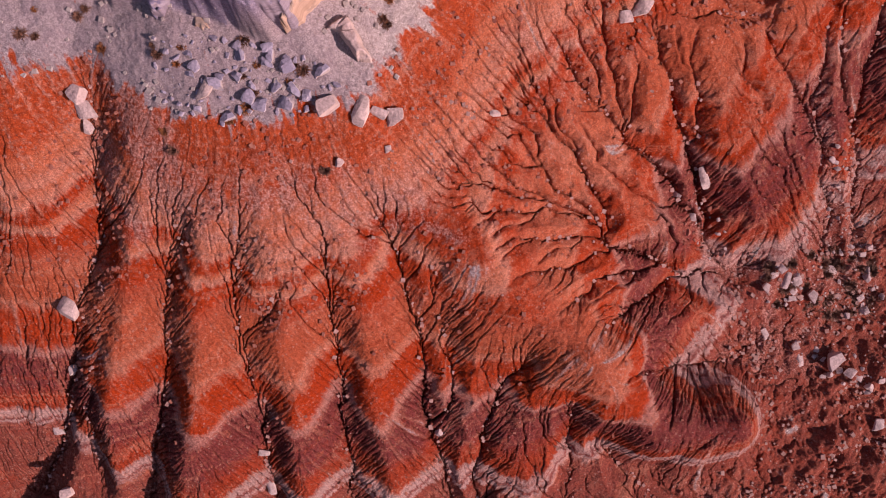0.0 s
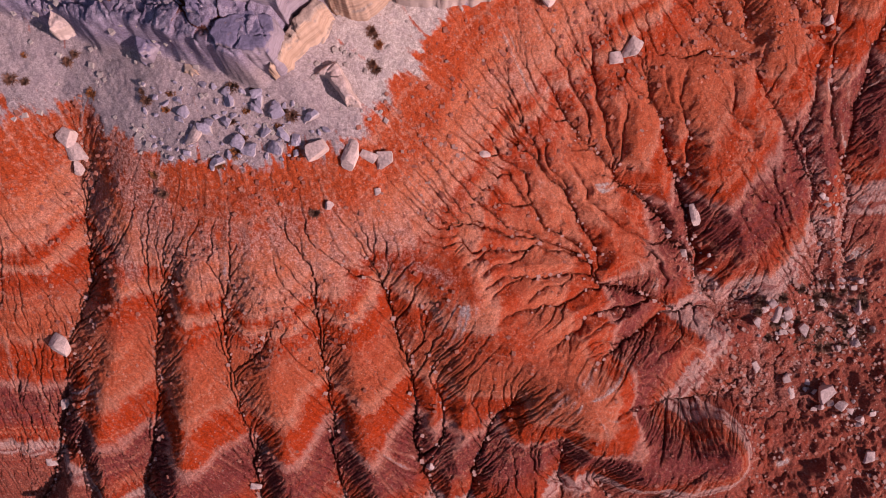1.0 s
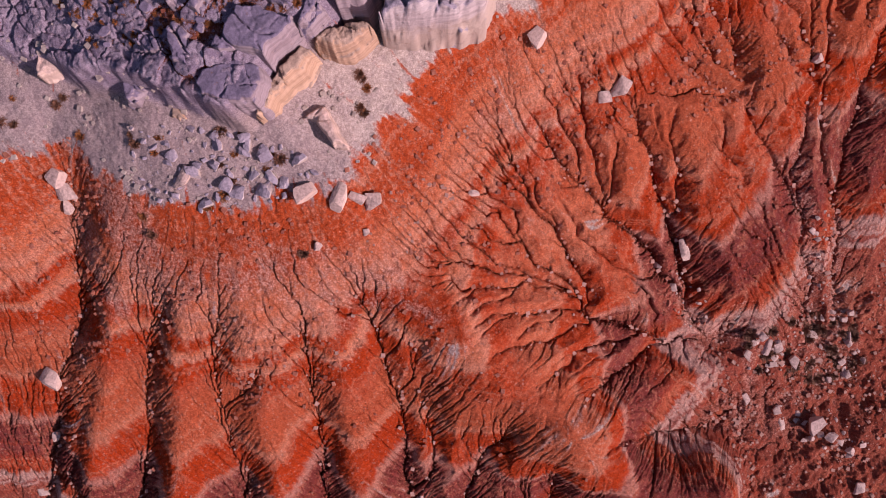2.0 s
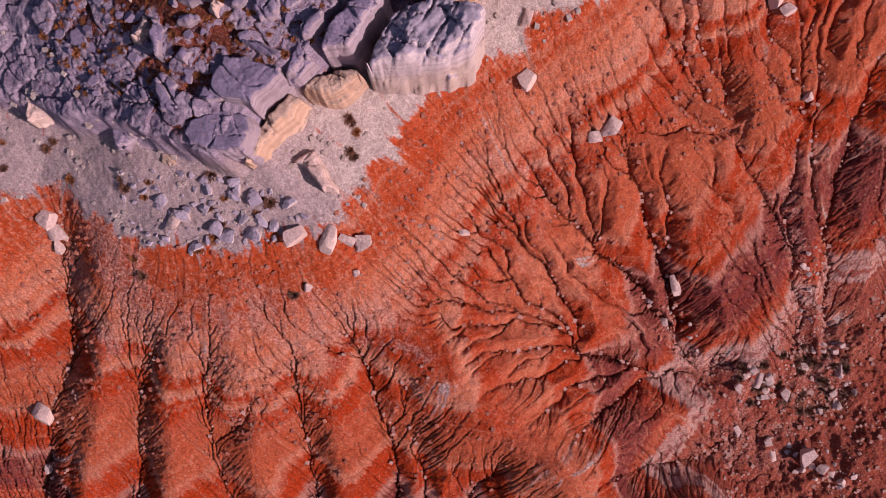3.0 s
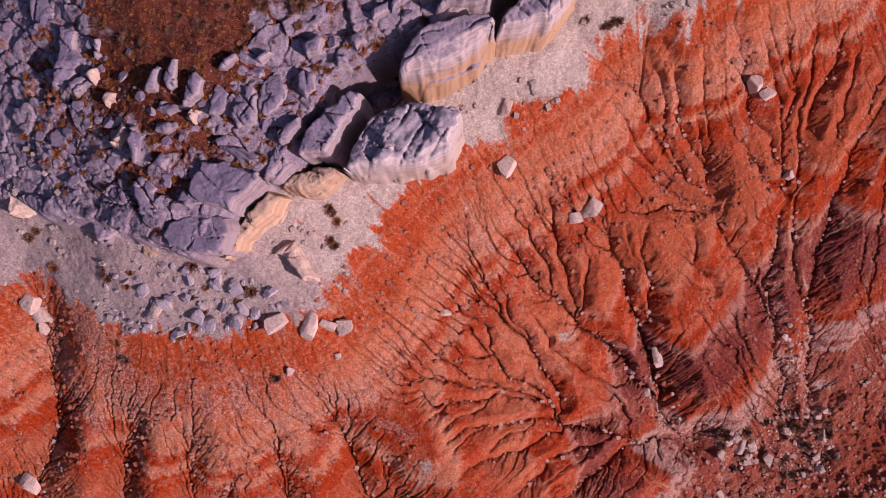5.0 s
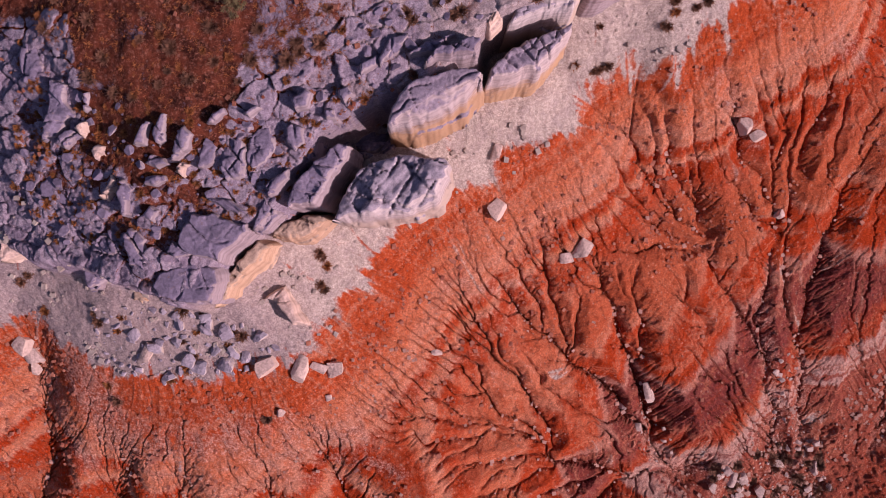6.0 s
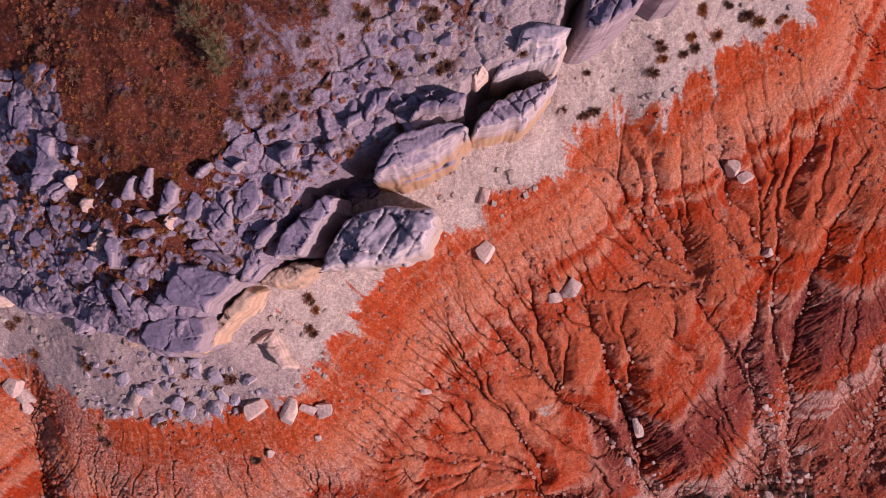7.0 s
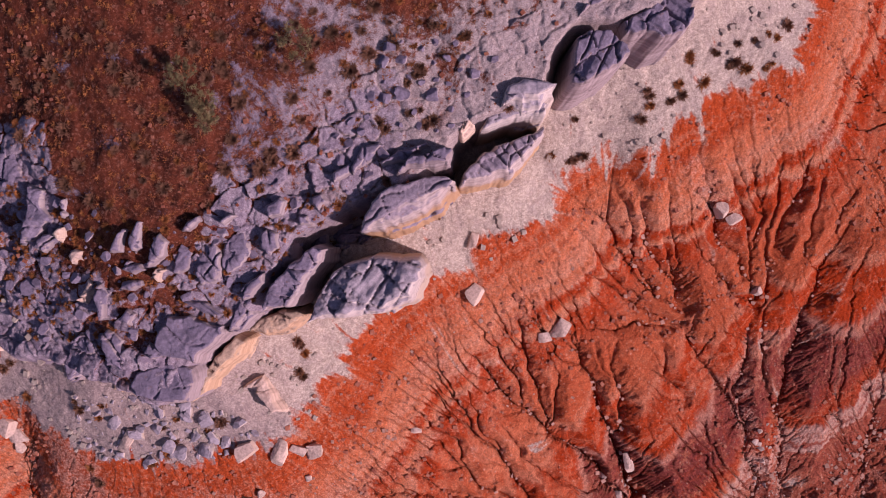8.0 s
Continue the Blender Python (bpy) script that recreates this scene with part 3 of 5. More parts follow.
def spread(low, high):
    fine = np.arange(low, high + STEP / 2, STEP)
    out = np.cumsum(STEP * 1.17 ** np.arange(1, 66))
    out = out[out < 2600]
    return np.concatenate([low - out[::-1], fine, high + out])


def mesh_of(name, points, faces, material, smooth=True):
    """A mesh from an array of points and an array of triangles or quads."""
    me = bpy.data.meshes.new(name)
    points, faces = np.asarray(points, dtype=np.float32), np.asarray(faces, dtype=np.int32)
    n, k = faces.shape
    me.vertices.add(len(points))
    me.vertices.foreach_set("co", points.ravel())
    me.loops.add(n * k)
    me.loops.foreach_set("vertex_index", faces.ravel())
    me.polygons.add(n)
    me.polygons.foreach_set("loop_start", np.arange(0, n * k, k, dtype=np.int32))
    me.polygons.foreach_set("use_smooth", np.full(n, smooth))
    me.update(calc_edges=True)
    me.materials.append(material)
    return me


# grey rubble that slid from the ledge over the red beds: line, half width, how thick
SLIDES = (
    ([(-22.9, 12.9), (-22.5, 10.3), (-21.8, 7.6), (-20.9, 4.7), (-19.9, 3.6)], 2.6, 0.9),
    ([(-26.4, 8.5), (-25.2, 4.9), (-24.2, 1.8)], 1.6, 0.7),
    ([(-18.0, 3.2), (-14.6, 3.9), (-11.2, 4.1), (-7.9, 3.6), (-3.4, 4.0)], 3.6, 0.62),
    ([(-4.2, 1.8), (-1.1, 1.6), (1.4, 0.7)], 0.7, 0.7),
    ([(-14.0, 0.6), (-9.5, 0.4), (-5.0, 0.8)], 2.2, 0.4),
    ([(-1.0, 6.0), (2.5, 7.5), (5.5, 10.0), (9.5, 13.5)], 2.6, 0.36),
    ([(4.9, 16.2), (7.6, 15.6), (10.9, 16.0)], 1.6, 0.45),
    ([(24.6, 31.1), (26.7, 28.7), (28.3, 27.4)], 1.4, 0.6),
    ([(33.7, 34.1), (36.0, 33.5)], 1.2, 0.6),
    ([(28.4, 0.6), (31.5, 0.1), (35.4, 2.2), (36.0, 4.7)], 1.6, 0.5),
    ([(31.8, 14.0), (33.2, 9.0), (35.3, 3.1), (36.6, -1.0)], 1.3, 0.62),
    ([(37.4, 7.1), (38.5, 2.6), (38.9, -1.5), (41.0, -3.0)], 1.2, 0.6),
    ([(22.0, 3.6), (24.2, -0.5), (27.0, -1.6), (29.8, -1.4)], 1.0, 0.7),
    ([(29.6, -2.0), (30.4, -5.0), (30.6, -8.0), (29.6, -11.0)], 1.0, 0.6),
    ([(31.0, -3.0), (34.5, -3.4), (38.0, -2.4)], 1.3, 0.55),
)


def combed(values, gx, gy, steps):
    """Smears values along the fall lines, as running water does."""
    ny, nx = values.shape
    row, col = np.meshgrid(np.arange(ny, dtype=np.float32), np.arange(nx, dtype=np.float32), indexing="ij")
    total = values.copy()
    for way in (1.3, -1.3):
        r, c = row.copy(), col.copy()
        for _ in range(steps):
            i, j = np.clip(r, 0, ny - 1).astype(np.int32), np.clip(c, 0, nx - 1).astype(np.int32)
            r += way * gy[i, j]
            c += way * gx[i, j]
            i, j = np.clip(r, 0, ny - 1).astype(np.int32), np.clip(c, 0, nx - 1).astype(np.int32)
            total += values[i, j]
    total -= total.mean()
    return total / total.std()


def smooth(v, n):
    """Mean over a square of cells."""
    for axis in (0, 1):
        pad = [(0, 0), (0, 0)]
        pad[axis] = (n + 1, n)
        c = np.cumsum(np.pad(v, pad, mode="edge"), axis=axis)
        v = (c[2 * n + 1:] - c[:-2 * n - 1] if axis == 0 else c[:, 2 * n + 1:] - c[:, :-2 * n - 1]) / (2 * n + 1)
    return v


def rills(xs, ys, z):
    """Fine rills down the slopes, and how steep the slopes are."""
    x, y = np.meshgrid(xs, ys)
    gy, gx = np.gradient(smooth(smooth(z, 5), 4), STEP)
    steep = np.hypot(gx, gy)
    ux, uy = gx / (steep + 1e-6), gy / (steep + 1e-6)
    fine = combed(grain(x / 0.19, y / 0.19, 61).astype(np.float32), ux, uy, 20)
    coarse = combed(grain(x / 0.52, y / 0.52, 63).astype(np.float32), ux, uy, 44)
    return fine, coarse, steep


def descent(z, r):
    """For each cell of a height sheet the neighbour that water runs to, and the cells in order from the divides down."""
    ny, nx = z.shape
    here = np.arange(ny * nx).reshape(ny, nx)
    best, goal = np.zeros((ny - 2, nx - 2), np.float32), here[1:-1, 1:-1].copy()
    for j in (0, 1, 2):
        for i in (0, 1, 2):
            if i == j == 1:
                continue
            fall = (z[1:-1, 1:-1] - z[j:ny - 2 + j, i:nx - 2 + i]) / math.hypot(i - 1, j - 1) * r.uniform(0.7, 1.3, best.shape).astype(np.float32)
            more = fall > best
            best = np.where(more, fall, best)
            goal = np.where(more, here[j:ny - 2 + j, i:nx - 2 + i], goal)
    to = here.copy()
    to[1:-1, 1:-1] = goal
    to = to.ravel()
    own = here.ravel()
    waiting = np.bincount(to[to != own], minlength=len(to))
    front, order = np.flatnonzero((waiting == 0) & (to != own)), []
    while len(front):
        goals = to[front]
        order.append((front, goals))
        np.subtract.at(waiting, goals, 1)
        goals = goals[(waiting[goals] == 0) & (to[goals] != goals)]
        front = np.unique(goals)
    return order


def watered(z, rounds, power, r):
    """Cuts rills and gullies where water gathers. Gives the new heights and the area in square metres that drains through each cell."""
    z = z.astype(np.float32)
    power = np.broadcast_to(power, z.shape).ravel().astype(np.float32)
    for _ in range(rounds):
        # silt fills the hollows that hold no outlet
        for _ in range(6):
            rim = np.full((z.shape[0] - 2, z.shape[1] - 2), 1e9, np.float32)
            for j, i in ((0, 0), (0, 1), (0, 2), (1, 0), (1, 2), (2, 0), (2, 1), (2, 2)):
                rim = np.minimum(rim, z[j:z.shape[0] - 2 + j, i:z.shape[1] - 2 + i])
            z[1:-1, 1:-1] = np.maximum(z[1:-1, 1:-1], rim + 0.002)
        order = descent(z, r)
        flat, area = z.ravel().copy(), np.full(z.size, STEP * STEP, np.float32)
        for cells_here, goals in order:
            np.add.at(area, goals, area[cells_here])
        rate = power * np.sqrt(area) / STEP
        for cells_here, goals in reversed(order):
            k = rate[cells_here]
            flat[cells_here] = (flat[cells_here] + k * flat[goals]) / (1 + k)
        z = flat.reshape(z.shape)
    return z, area.reshape(z.shape)


def build_ground():
    xs, ys = spread(-47.0, 53.0), spread(-27.0, 47.0)
    gx, gy = [a.ravel() for a in np.meshgrid(xs, ys)]
    z, cut, d, crag = height(gx, gy)
    nx, ny = len(xs), len(ys)
    # water works only on the near, finely meshed part
    i0, i1 = np.searchsorted(xs, (-46.9, 52.9))
    j0, j1 = np.searchsorted(ys, (-26.9, 46.9))
    near = slice(j0, j1), slice(i0, i1)
    sheet = z.reshape(ny, nx)
    x, y, slope = gx.reshape(ny, nx)[near], gy.reshape(ny, nx)[near], sheet[near].copy()
    below = d.reshape(ny, nx)[near]
    red = ease(below, -0.3, 0.8)
    # weather rounds the crests
    slope = slope + red * (1 - ease(x, -1, 4)) * (smooth(smooth(slope, 7), 6) - slope)
    bed = slope - DIP * np.maximum(x, 0) - 0.03 * np.minimum(x, 0)
    slope = slope + 0.035 * red * np.sin(bed * 8.0 + 2 * fractal(x * 0.3, y * 0.3, 14, 2)) * ease(bed, 0.0, 1.0) * (1 - ease(bed, 4.2, 5.0))
    clay = ease(bed, -9.6, -9.0) * (1 - ease(bed, -5.6, -5.0))
    lumps = fractal(x * 1.1, y * 1.1, 2, 3)
    pits = fractal(x * 3.1, y * 3.1, 4, 4)
    r = np.random.default_rng(3)
    worn, area = watered(slope + 0.12 * lumps + 0.05 * pits, 16, 0.010 * red * (1 + 0.8 * clay) * (0.16 + 0.84 * ease(below, 2, 10)), r)
    dug = np.maximum(slope + 0.12 * lumps + 0.05 * pits - worn, 0)
    most = 0.75
    worn = slope + 0.14 * lumps + 0.06 * pits - most * np.tanh(dug / most)
    # the rills end in narrow slots
    worn = worn - (0.20 + 0.06 * ease(x, 0, 6)) * red * (0.3 + 0.7 * ease(below, 2, 10)) * ease(np.log(area), 0.2 - 0.6 * ease(x, 0, 6), 2.2)
    fine, coarse, steep = rills(xs[i0:i1], ys[j0:j1], slope)
    thin = np.clip(1 - np.abs(fine) / 0.4, 0, 1)
    sheet[near] = worn - red * ease(steep, 0.12, 0.6) * ((0.03 + 0.09 * clay) * thin - 0.02 * fine) + 0.05 * (0.45 + 0.55 * red) * fractal(x * 5.0, y * 5.0, 6, 2)
    streak = np.zeros((ny, nx))
    streak[near] = (0.5 * fine + 0.5 * coarse) * ease(steep, 0.05, 0.4)
    z = sheet.ravel()
    i = (np.arange(ny - 1)[:, None] * nx + np.arange(nx - 1)[None, :]).ravel()
    me = mesh_of("ground", np.stack([gx, gy, z], 1), np.stack([i, i + 1, i + nx + 1, i + nx], 1), GROUND)
    back, _, rim = along(RIM, gx, gy)
    back = -back * rim
    ledge = ease(-d, -1.7, 1.3)
    soil = ease(back, 0.0, 7.0) * ease(z, 12.0, 14.0) * (1 - 0.66 * ease(gx + 0.25 * (gy - 30), -11, 1))
    soil = soil * (1 - 0.7 * ease(-gx, 16.5, 18.5) * (1 - ease(gy, 31, 34)))
    low = (1 - ease(z - valley(gx, gy), 0.15, 0.8)) * ease(gx, 22, 27)
    wash = np.maximum(low, ease(cut, 1.3, 2.6) * 0.4)
    debris = np.zeros(gx.shape)
    for line, half, k in SLIDES:
        debris = np.maximum(debris, k * np.exp(-((along(line, gx, gy)[0] / half) ** 2)))
    bowl_tone = np.maximum(np.exp(-((gx - 10) / 8.5) ** 2 - ((gy - 4) / 8.5) ** 2), 0.35 * np.exp(-((gx - 14) / 12) ** 2 - ((gy - 15) / 7) ** 2))
    for name, values in (("bowl_tone", bowl_tone), ("ledge", ledge), ("soil", soil), ("wash", wash), ("debris", debris), ("streak", streak.ravel()), ("crag", crag), ("cool", 1 - ease(gx + 0.6 * gy, -2, 8)), ("upland", ease(back, -0.3, 0.4) * (1 - 0.5 * ease(gx, -7, 6)))):
        me.attributes.new(name, "FLOAT", "POINT").data.foreach_set("value", values.astype(np.float32))
    ob = tagged(new("ground", me), "eroded red and pale badland slopes cut by gullies", "ground", kind="structure")
    return ob, (xs[i0:i1], ys[j0:j1], sheet[j0:j1, i0:i1], cut.reshape(ny, nx)[j0:j1, i0:i1], d.reshape(ny, nx)[j0:j1, i0:i1])


ground, SHEET = build_ground()


def survey(x, y):
    """Height, gully depth and distance below the ledge at places on the ground sheet."""
    xs, ys, *layers = SHEET
    i = np.clip(((x - xs[0]) / STEP + 0.5).astype(int), 0, len(xs) - 1)
    j = np.clip(((y - ys[0]) / STEP + 0.5).astype(int), 0, len(ys) - 1)
    return [layer[j, i] for layer in layers]


def ground_at(x, y):
    return float(survey(np.array([x]), np.array([y]))[0][0])


# ---- rocks ----
def block(name, outline, z0, z1, seed, label, material=None, face=1.0, lip=0.3, joint=1.6, rough=1.0, tilt=(0.0, 0.0), group="blocks of the cliff", category="rock"):
    """A jointed sandstone block over its outline on the plan: cracked top, steep sides, the widest face down the valley.
    A z1 under 4 is the rise above the ground."""
    ox, oy = np.array([p[0] for p in outline]), np.array([p[1] for p in outline])
    if np.sum(ox * np.roll(oy, -1) - np.roll(ox, -1) * oy) < 0:
        outline = outline[::-1]
    cx, cy = float(ox.mean()), float(oy.mean())
    if z1 < 4:
        z0, z1 = ground_at(cx, cy) - 1.5, ground_at(cx, cy) + 0.62 * z1
    wide = max(ox.max() - ox.min(), oy.max() - oy.min())
    step = max(0.07, wide / 75)
    xs, ys = np.arange(ox.min() - 0.6, ox.max() + 0.6, step), np.arange(oy.min() - 0.6, oy.max() + 0.6, step)
    gx, gy = [a.ravel() for a in np.meshgrid(xs, ys)]
    sway = min(0.35, 0.09 * wide)
    wx, wy = gx + sway * fractal(gx * 0.9, gy * 0.9, seed, 4), gy + sway * fractal(gx * 0.9, gy * 0.9, seed + 50, 4)
    inside, far, slope = np.zeros(gx.shape, bool), np.full(gx.shape, 1e9), np.zeros(gx.shape)
    for (ax, ay), (bx, by) in zip(outline, outline[1:] + outline[:1]):
        ex, ey = bx - ax, by - ay
        size = math.hypot(ex, ey)
        k = np.clip(((wx - ax) * ex + (wy - ay) * ey) / size ** 2, 0, 1)
        d = np.hypot(wx - ax - k * ex, wy - ay - k * ey)
        slope = np.where(d < far, lip + face * max(0.0, (0.62 * ey + 0.78 * ex) / size), slope)
        far = np.minimum(far, d)
        inside ^= ((ay > wy) != (by > wy)) & (wx < (bx - ax) * (wy - ay) / (by - ay + 1e-12) + ax)
    far = np.where(inside, far, -far)
    mark, border, mx, my = cells(wx / joint + seed * 3.7, wy / joint, 200 + seed)
    small, thin, sx, sy = cells(wx / (0.42 * joint), wy / (0.42 * joint) + seed, 300 + seed)
    top = z1 - z0 + tilt[0] * (gx - cx) + tilt[1] * (gy - cy)
    top = top + rough * (0.34 * (mark - 0.6) + 0.26 * ((mark * 7) % 1 - 0.5) * mx * 2 + 0.26 * ((mark * 13) % 1 - 0.5) * my * 2)
    top = top + rough * (0.10 * (small - 0.5) * ease(fractal(gx * 0.5, gy * 0.5, seed + 3, 2), -0.1, 0.2) + 0.22 * fractal(gx * 0.8, gy * 0.8, seed + 7, 4))
    split = ease(fractal(gx * 0.45, gy * 0.45, seed + 11, 2), -0.22, 0.0)
    top = top - min(rough, 1.0) * split * 0.55 * np.clip(1 - border / (0.075 / joint), 0, 1) - rough * (1 - split) * 0.12 * np.clip(1 - thin / 0.07, 0, 1)
    for turn, apart in ((seed * 1.3, 1.25 * joint), (seed * 1.3 + 1.25, 0.8 * joint)):
        v = (gx * math.cos(turn) + gy * math.sin(turn)) / apart + 0.22 * fractal(gx * 0.6, gy * 0.6, seed + 13, 3)
        gap = np.abs(v - np.round(v)) * apart
        held = ease(fractal(gx * 0.35, gy * 0.35, seed + int(turn * 7), 2), -0.12, 0.08)
        top = top - min(rough, 1.0) * 0.5 * held * np.clip(1 - gap / 0.085, 0, 1) + rough * 0.10 * held * (np.round(v) % 2 - 0.5)
    u = np.clip(far / slope, 0, 1)
    shelf = u + 0.06 * np.sin(u * 19 + 3 * fractal(gx * 0.8, gy * 0.8, seed + 9, 2)) * (1 - u)
    z = np.maximum(top, 0.4) * (1 - (1 - np.clip(shelf, 0, 1)) ** 3.2) - 0.6 * (far <= 0)
    keep = far > -1.5 * step
    nx, ny = len(xs), len(ys)
    i = (np.arange(ny - 1)[:, None] * nx + np.arange(nx - 1)[None, :]).ravel()
    quads = np.stack([i, i + 1, i + nx + 1, i + nx], 1)
    quads = quads[keep[quads].all(1)]
    used = np.unique(quads)
    again = np.zeros(len(gx), int)
    again[used] = np.arange(len(used))
    points = np.stack([gx - cx, gy - cy, z], 1)[used]
    ob = new(name, mesh_of(name, points, again[quads], material or CLIFF))
    ob.location = (cx, cy, z0)
    return tagged(ob, label, category, group)


def pebble_mesh(name, seed, material, n=6, square=0.4, rough=0.3):
    """A worn angular stone about one unit across."""
    rng = np.random.default_rng(seed)
    pts, faces, index = [], [], {}
    g = np.linspace(-1, 1, n)

    def vertex(p):
        key = tuple(np.round(p, 4))
        if key not in index:
            index[key] = len(pts)
            pts.append(p)
        return index[key]
    for axis in range(3):
        for sign in (-1, 1):
            for i in range(n - 1):
                for j in range(n - 1):
                    ring = []
                    for a, b in ((i, j), (i + 1, j), (i + 1, j + 1), (i, j + 1)):
                        p = np.zeros(3)
                        p[axis], p[(axis + 1) % 3], p[(axis + 2) % 3] = sign, g[a], g[b]
                        ring.append(vertex(p))
                    faces.append(ring if sign > 0 else ring[::-1])
    p = np.array(pts)
    p = p / (np.sum(np.abs(p) ** (2 / square), 1) ** (square / 2))[:, None] * 0.5
    for _ in range(9):
        way = rng.normal(size=3)
        way /= np.linalg.norm(way)
        over = np.maximum(p @ way - rng.uniform(0.24, 0.42), 0)
        p = p - over[:, None] * way[None, :]
    p = p * (1 + rough * 0.35 * fractal(p[:, 0] * 4 + p[:, 2] * 3 + seed, p[:, 1] * 4 - p[:, 2] * 2, seed, 3))[:, None]
    return mesh_of(name, p, faces, material, smooth=False)


# the standing blocks and slabs of the cliff
GREY = "grey-lavender sandstone block with a warm broken face at the cliff edge"
DARK = "dark grey fractured sandstone block with straight cracks"
SMALL = "small pale sandstone block on the cliff edge"
block("cliff_block", [(-2.5, 20.4), (-2.2, 21.7), (-1.1, 23.5), (-0.0, 24.6), (1.9, 25.0), (4.7, 24.9), (5.3, 24.2), (5.5, 23.1), (4.7, 21.6), (3.0, 20.6), (0.5, 20.4), (-1.4, 20.1)], 6.3, 15.2, 1, "large detached pale sandstone block beside a dark cleft", BLEACHED, face=1.3, lip=0.35, joint=1.7, rough=1.9)
block("cliff_block", [(7.2, 29.2), (7.5, 30.2), (8.7, 31.4), (11.3, 32.8), (12.9, 33.3), (13.0, 32.4), (11.9, 31.0), (10.7, 29.7), (8.4, 29.1)], 7.8, 15.2, 2, "detached grey sandstone block with cracked top beside a cleft", WARM, face=0.7, joint=1.5)
block("cliff_slab", [(0.9, 26.1), (1.3, 27.3), (2.2, 28.7), (3.4, 29.6), (5.6, 30.0), (7.0, 29.8), (7.3, 29.0), (6.3, 27.8), (4.6, 26.8), (2.7, 26.0)], 8.8, 17.0, 3, "long overhanging sandstone slab with orange underface", WARM, face=1.7, joint=3.0, rough=0.7)
block("cliff_slab", [(3.2, 29.9), (4.2, 31.0), (6.3, 31.7), (7.1, 31.4), (7.0, 30.3), (5.2, 29.9), (3.5, 29.6)], 10, 17.6, 4, GREY, face=0.6)
block("cliff_block", [(9.2, 33.4), (9.7, 35.4), (11.1, 36.0), (12.5, 35.9), (13.3, 35.6), (13.4, 34.7), (12.7, 33.3), (11.1, 33.0)], 9, 17.9, 5, "smooth pale rounded sandstone boulder on the cliff edge", BLEACHED, face=1.4, lip=0.8, joint=3.4, rough=0.5)
block("cliff_block", [(13.6, 35.1), (13.7, 36.8), (14.2, 38.2), (15.0, 38.6), (16.2, 38.4), (17.3, 37.5), (17.5, 36.6), (16.2, 35.7), (15.1, 35.0)], 9, 17.8, 6, DARK, face=0.3, joint=1.5)
block("cliff_block", [(16.8, 37.9), (16.7, 38.9), (18.0, 39.8), (19.2, 40.7), (21.2, 40.7), (21.4, 38.9), (20.6, 37.8), (19.2, 37.6), (18.2, 38.0)], 9, 17.8, 7, DARK, face=0.3, joint=1.5)
block("cliff_block", [(13.9, 38.5), (14.6, 40.9), (16.7, 41.9), (18.4, 41.4), (17.0, 39.9), (15.7, 39.6)], 11, 18.2, 27, DARK, face=0.3, joint=1.5)
block("cliff_slab", [(-21.5, 22.7), (-20.1, 24.3), (-18.4, 25.8), (-17.7, 25.3), (-17.0, 22.6), (-16.3, 21.6), (-17.4, 20.8), (-19.5, 21.3), (-21.4, 22.0)], 8, 13.6, 8, "large smooth grey triangular sandstone slab", rough=0.4, joint=5, face=0.3, tilt=(-0.12, 0.1))
block("cliff_slab", [(-22.8, 21.3), (-19.1, 20.7), (-17.8, 20.1), (-16.7, 19.3), (-19.9, 18.3), (-23.0, 19.4)], 7, 11.4, 9, "dark grey sandstone slab below a larger slab", rough=0.5, joint=3)
block("cliff_block", [(-12.3, 18.6), (-11.7, 20.2), (-11.1, 21.2), (-9.6, 21.2), (-7.4, 20.6), (-7.3, 19.8), (-8.3, 18.7), (-9.1, 17.7), (-11.0, 18.2)], 8, 15.6, 10, GREY, rough=0.7, joint=2.8, face=0.4)
block("cliff_block", [(-13.8, 16.4), (-13.5, 17.5), (-12.5, 18.0), (-11.1, 18.2), (-9.5, 17.6), (-9.1, 16.4), (-10.0, 15.0), (-12.0, 15.1), (-13.4, 15.6)], 7.5, 14.6, 11, "rounded grey sandstone boulder at the cliff foot", rough=0.5, joint=3.6, face=0.5)
block("cliff_slab", [(-11.0, 14.6), (-10.2, 16.6), (-8.6, 18.8), (-7.6, 19.7), (-6.6, 19.2), (-6.8, 18.3), (-8.1, 16.6), (-9.4, 15.2)], 7.2, 12.4, 12, "cream and orange freshly broken sandstone wedge", BROKEN, face=1.6, joint=2.4)
block("cliff_slab", [(-7.0, 19.4), (-6.4, 20.7), (-3.5, 21.3), (-2.8, 20.7), (-3.9, 19.5), (-5.4, 19.0)], 8, 12.2, 13, "cream freshly broken sandstone ledge", BROKEN, joint=1.4)
block("cliff_block", [(-15.3, 19.7), (-14.7, 20.4), (-13.8, 19.4), (-13.5, 17.9), (-14.1, 17.1), (-15.2, 17.7)], 0, 1.1, 14, GREY)
block("cliff_block", [(-20.2, 17.4), (-19.4, 18.6), (-17.9, 17.4), (-17.5, 16.4), (-19.0, 15.5), (-20.0, 15.7)], 7, 11.0, 15, "rounded grey boulder among brush at the cliff foot", joint=3, lip=0.7)
block("cliff_block", [(-15.3, 22.4), (-14.8, 23.3), (-14.2, 22.4), (-14.2, 20.6), (-14.9, 20.7)], 0, 1.1, 16, GREY)
block("cliff_block", [(-5.1, 21.6), (-4.6, 22.9), (-3.4, 24.3), (-1.9, 25.5), (-0.9, 25.3), (-1.2, 24.2), (-2.0, 23.2), (-2.6, 22.4), (-3.2, 21.3), (-4.8, 21.2)], 9, 15.8, 17, GREY, face=0.6, joint=2.2)
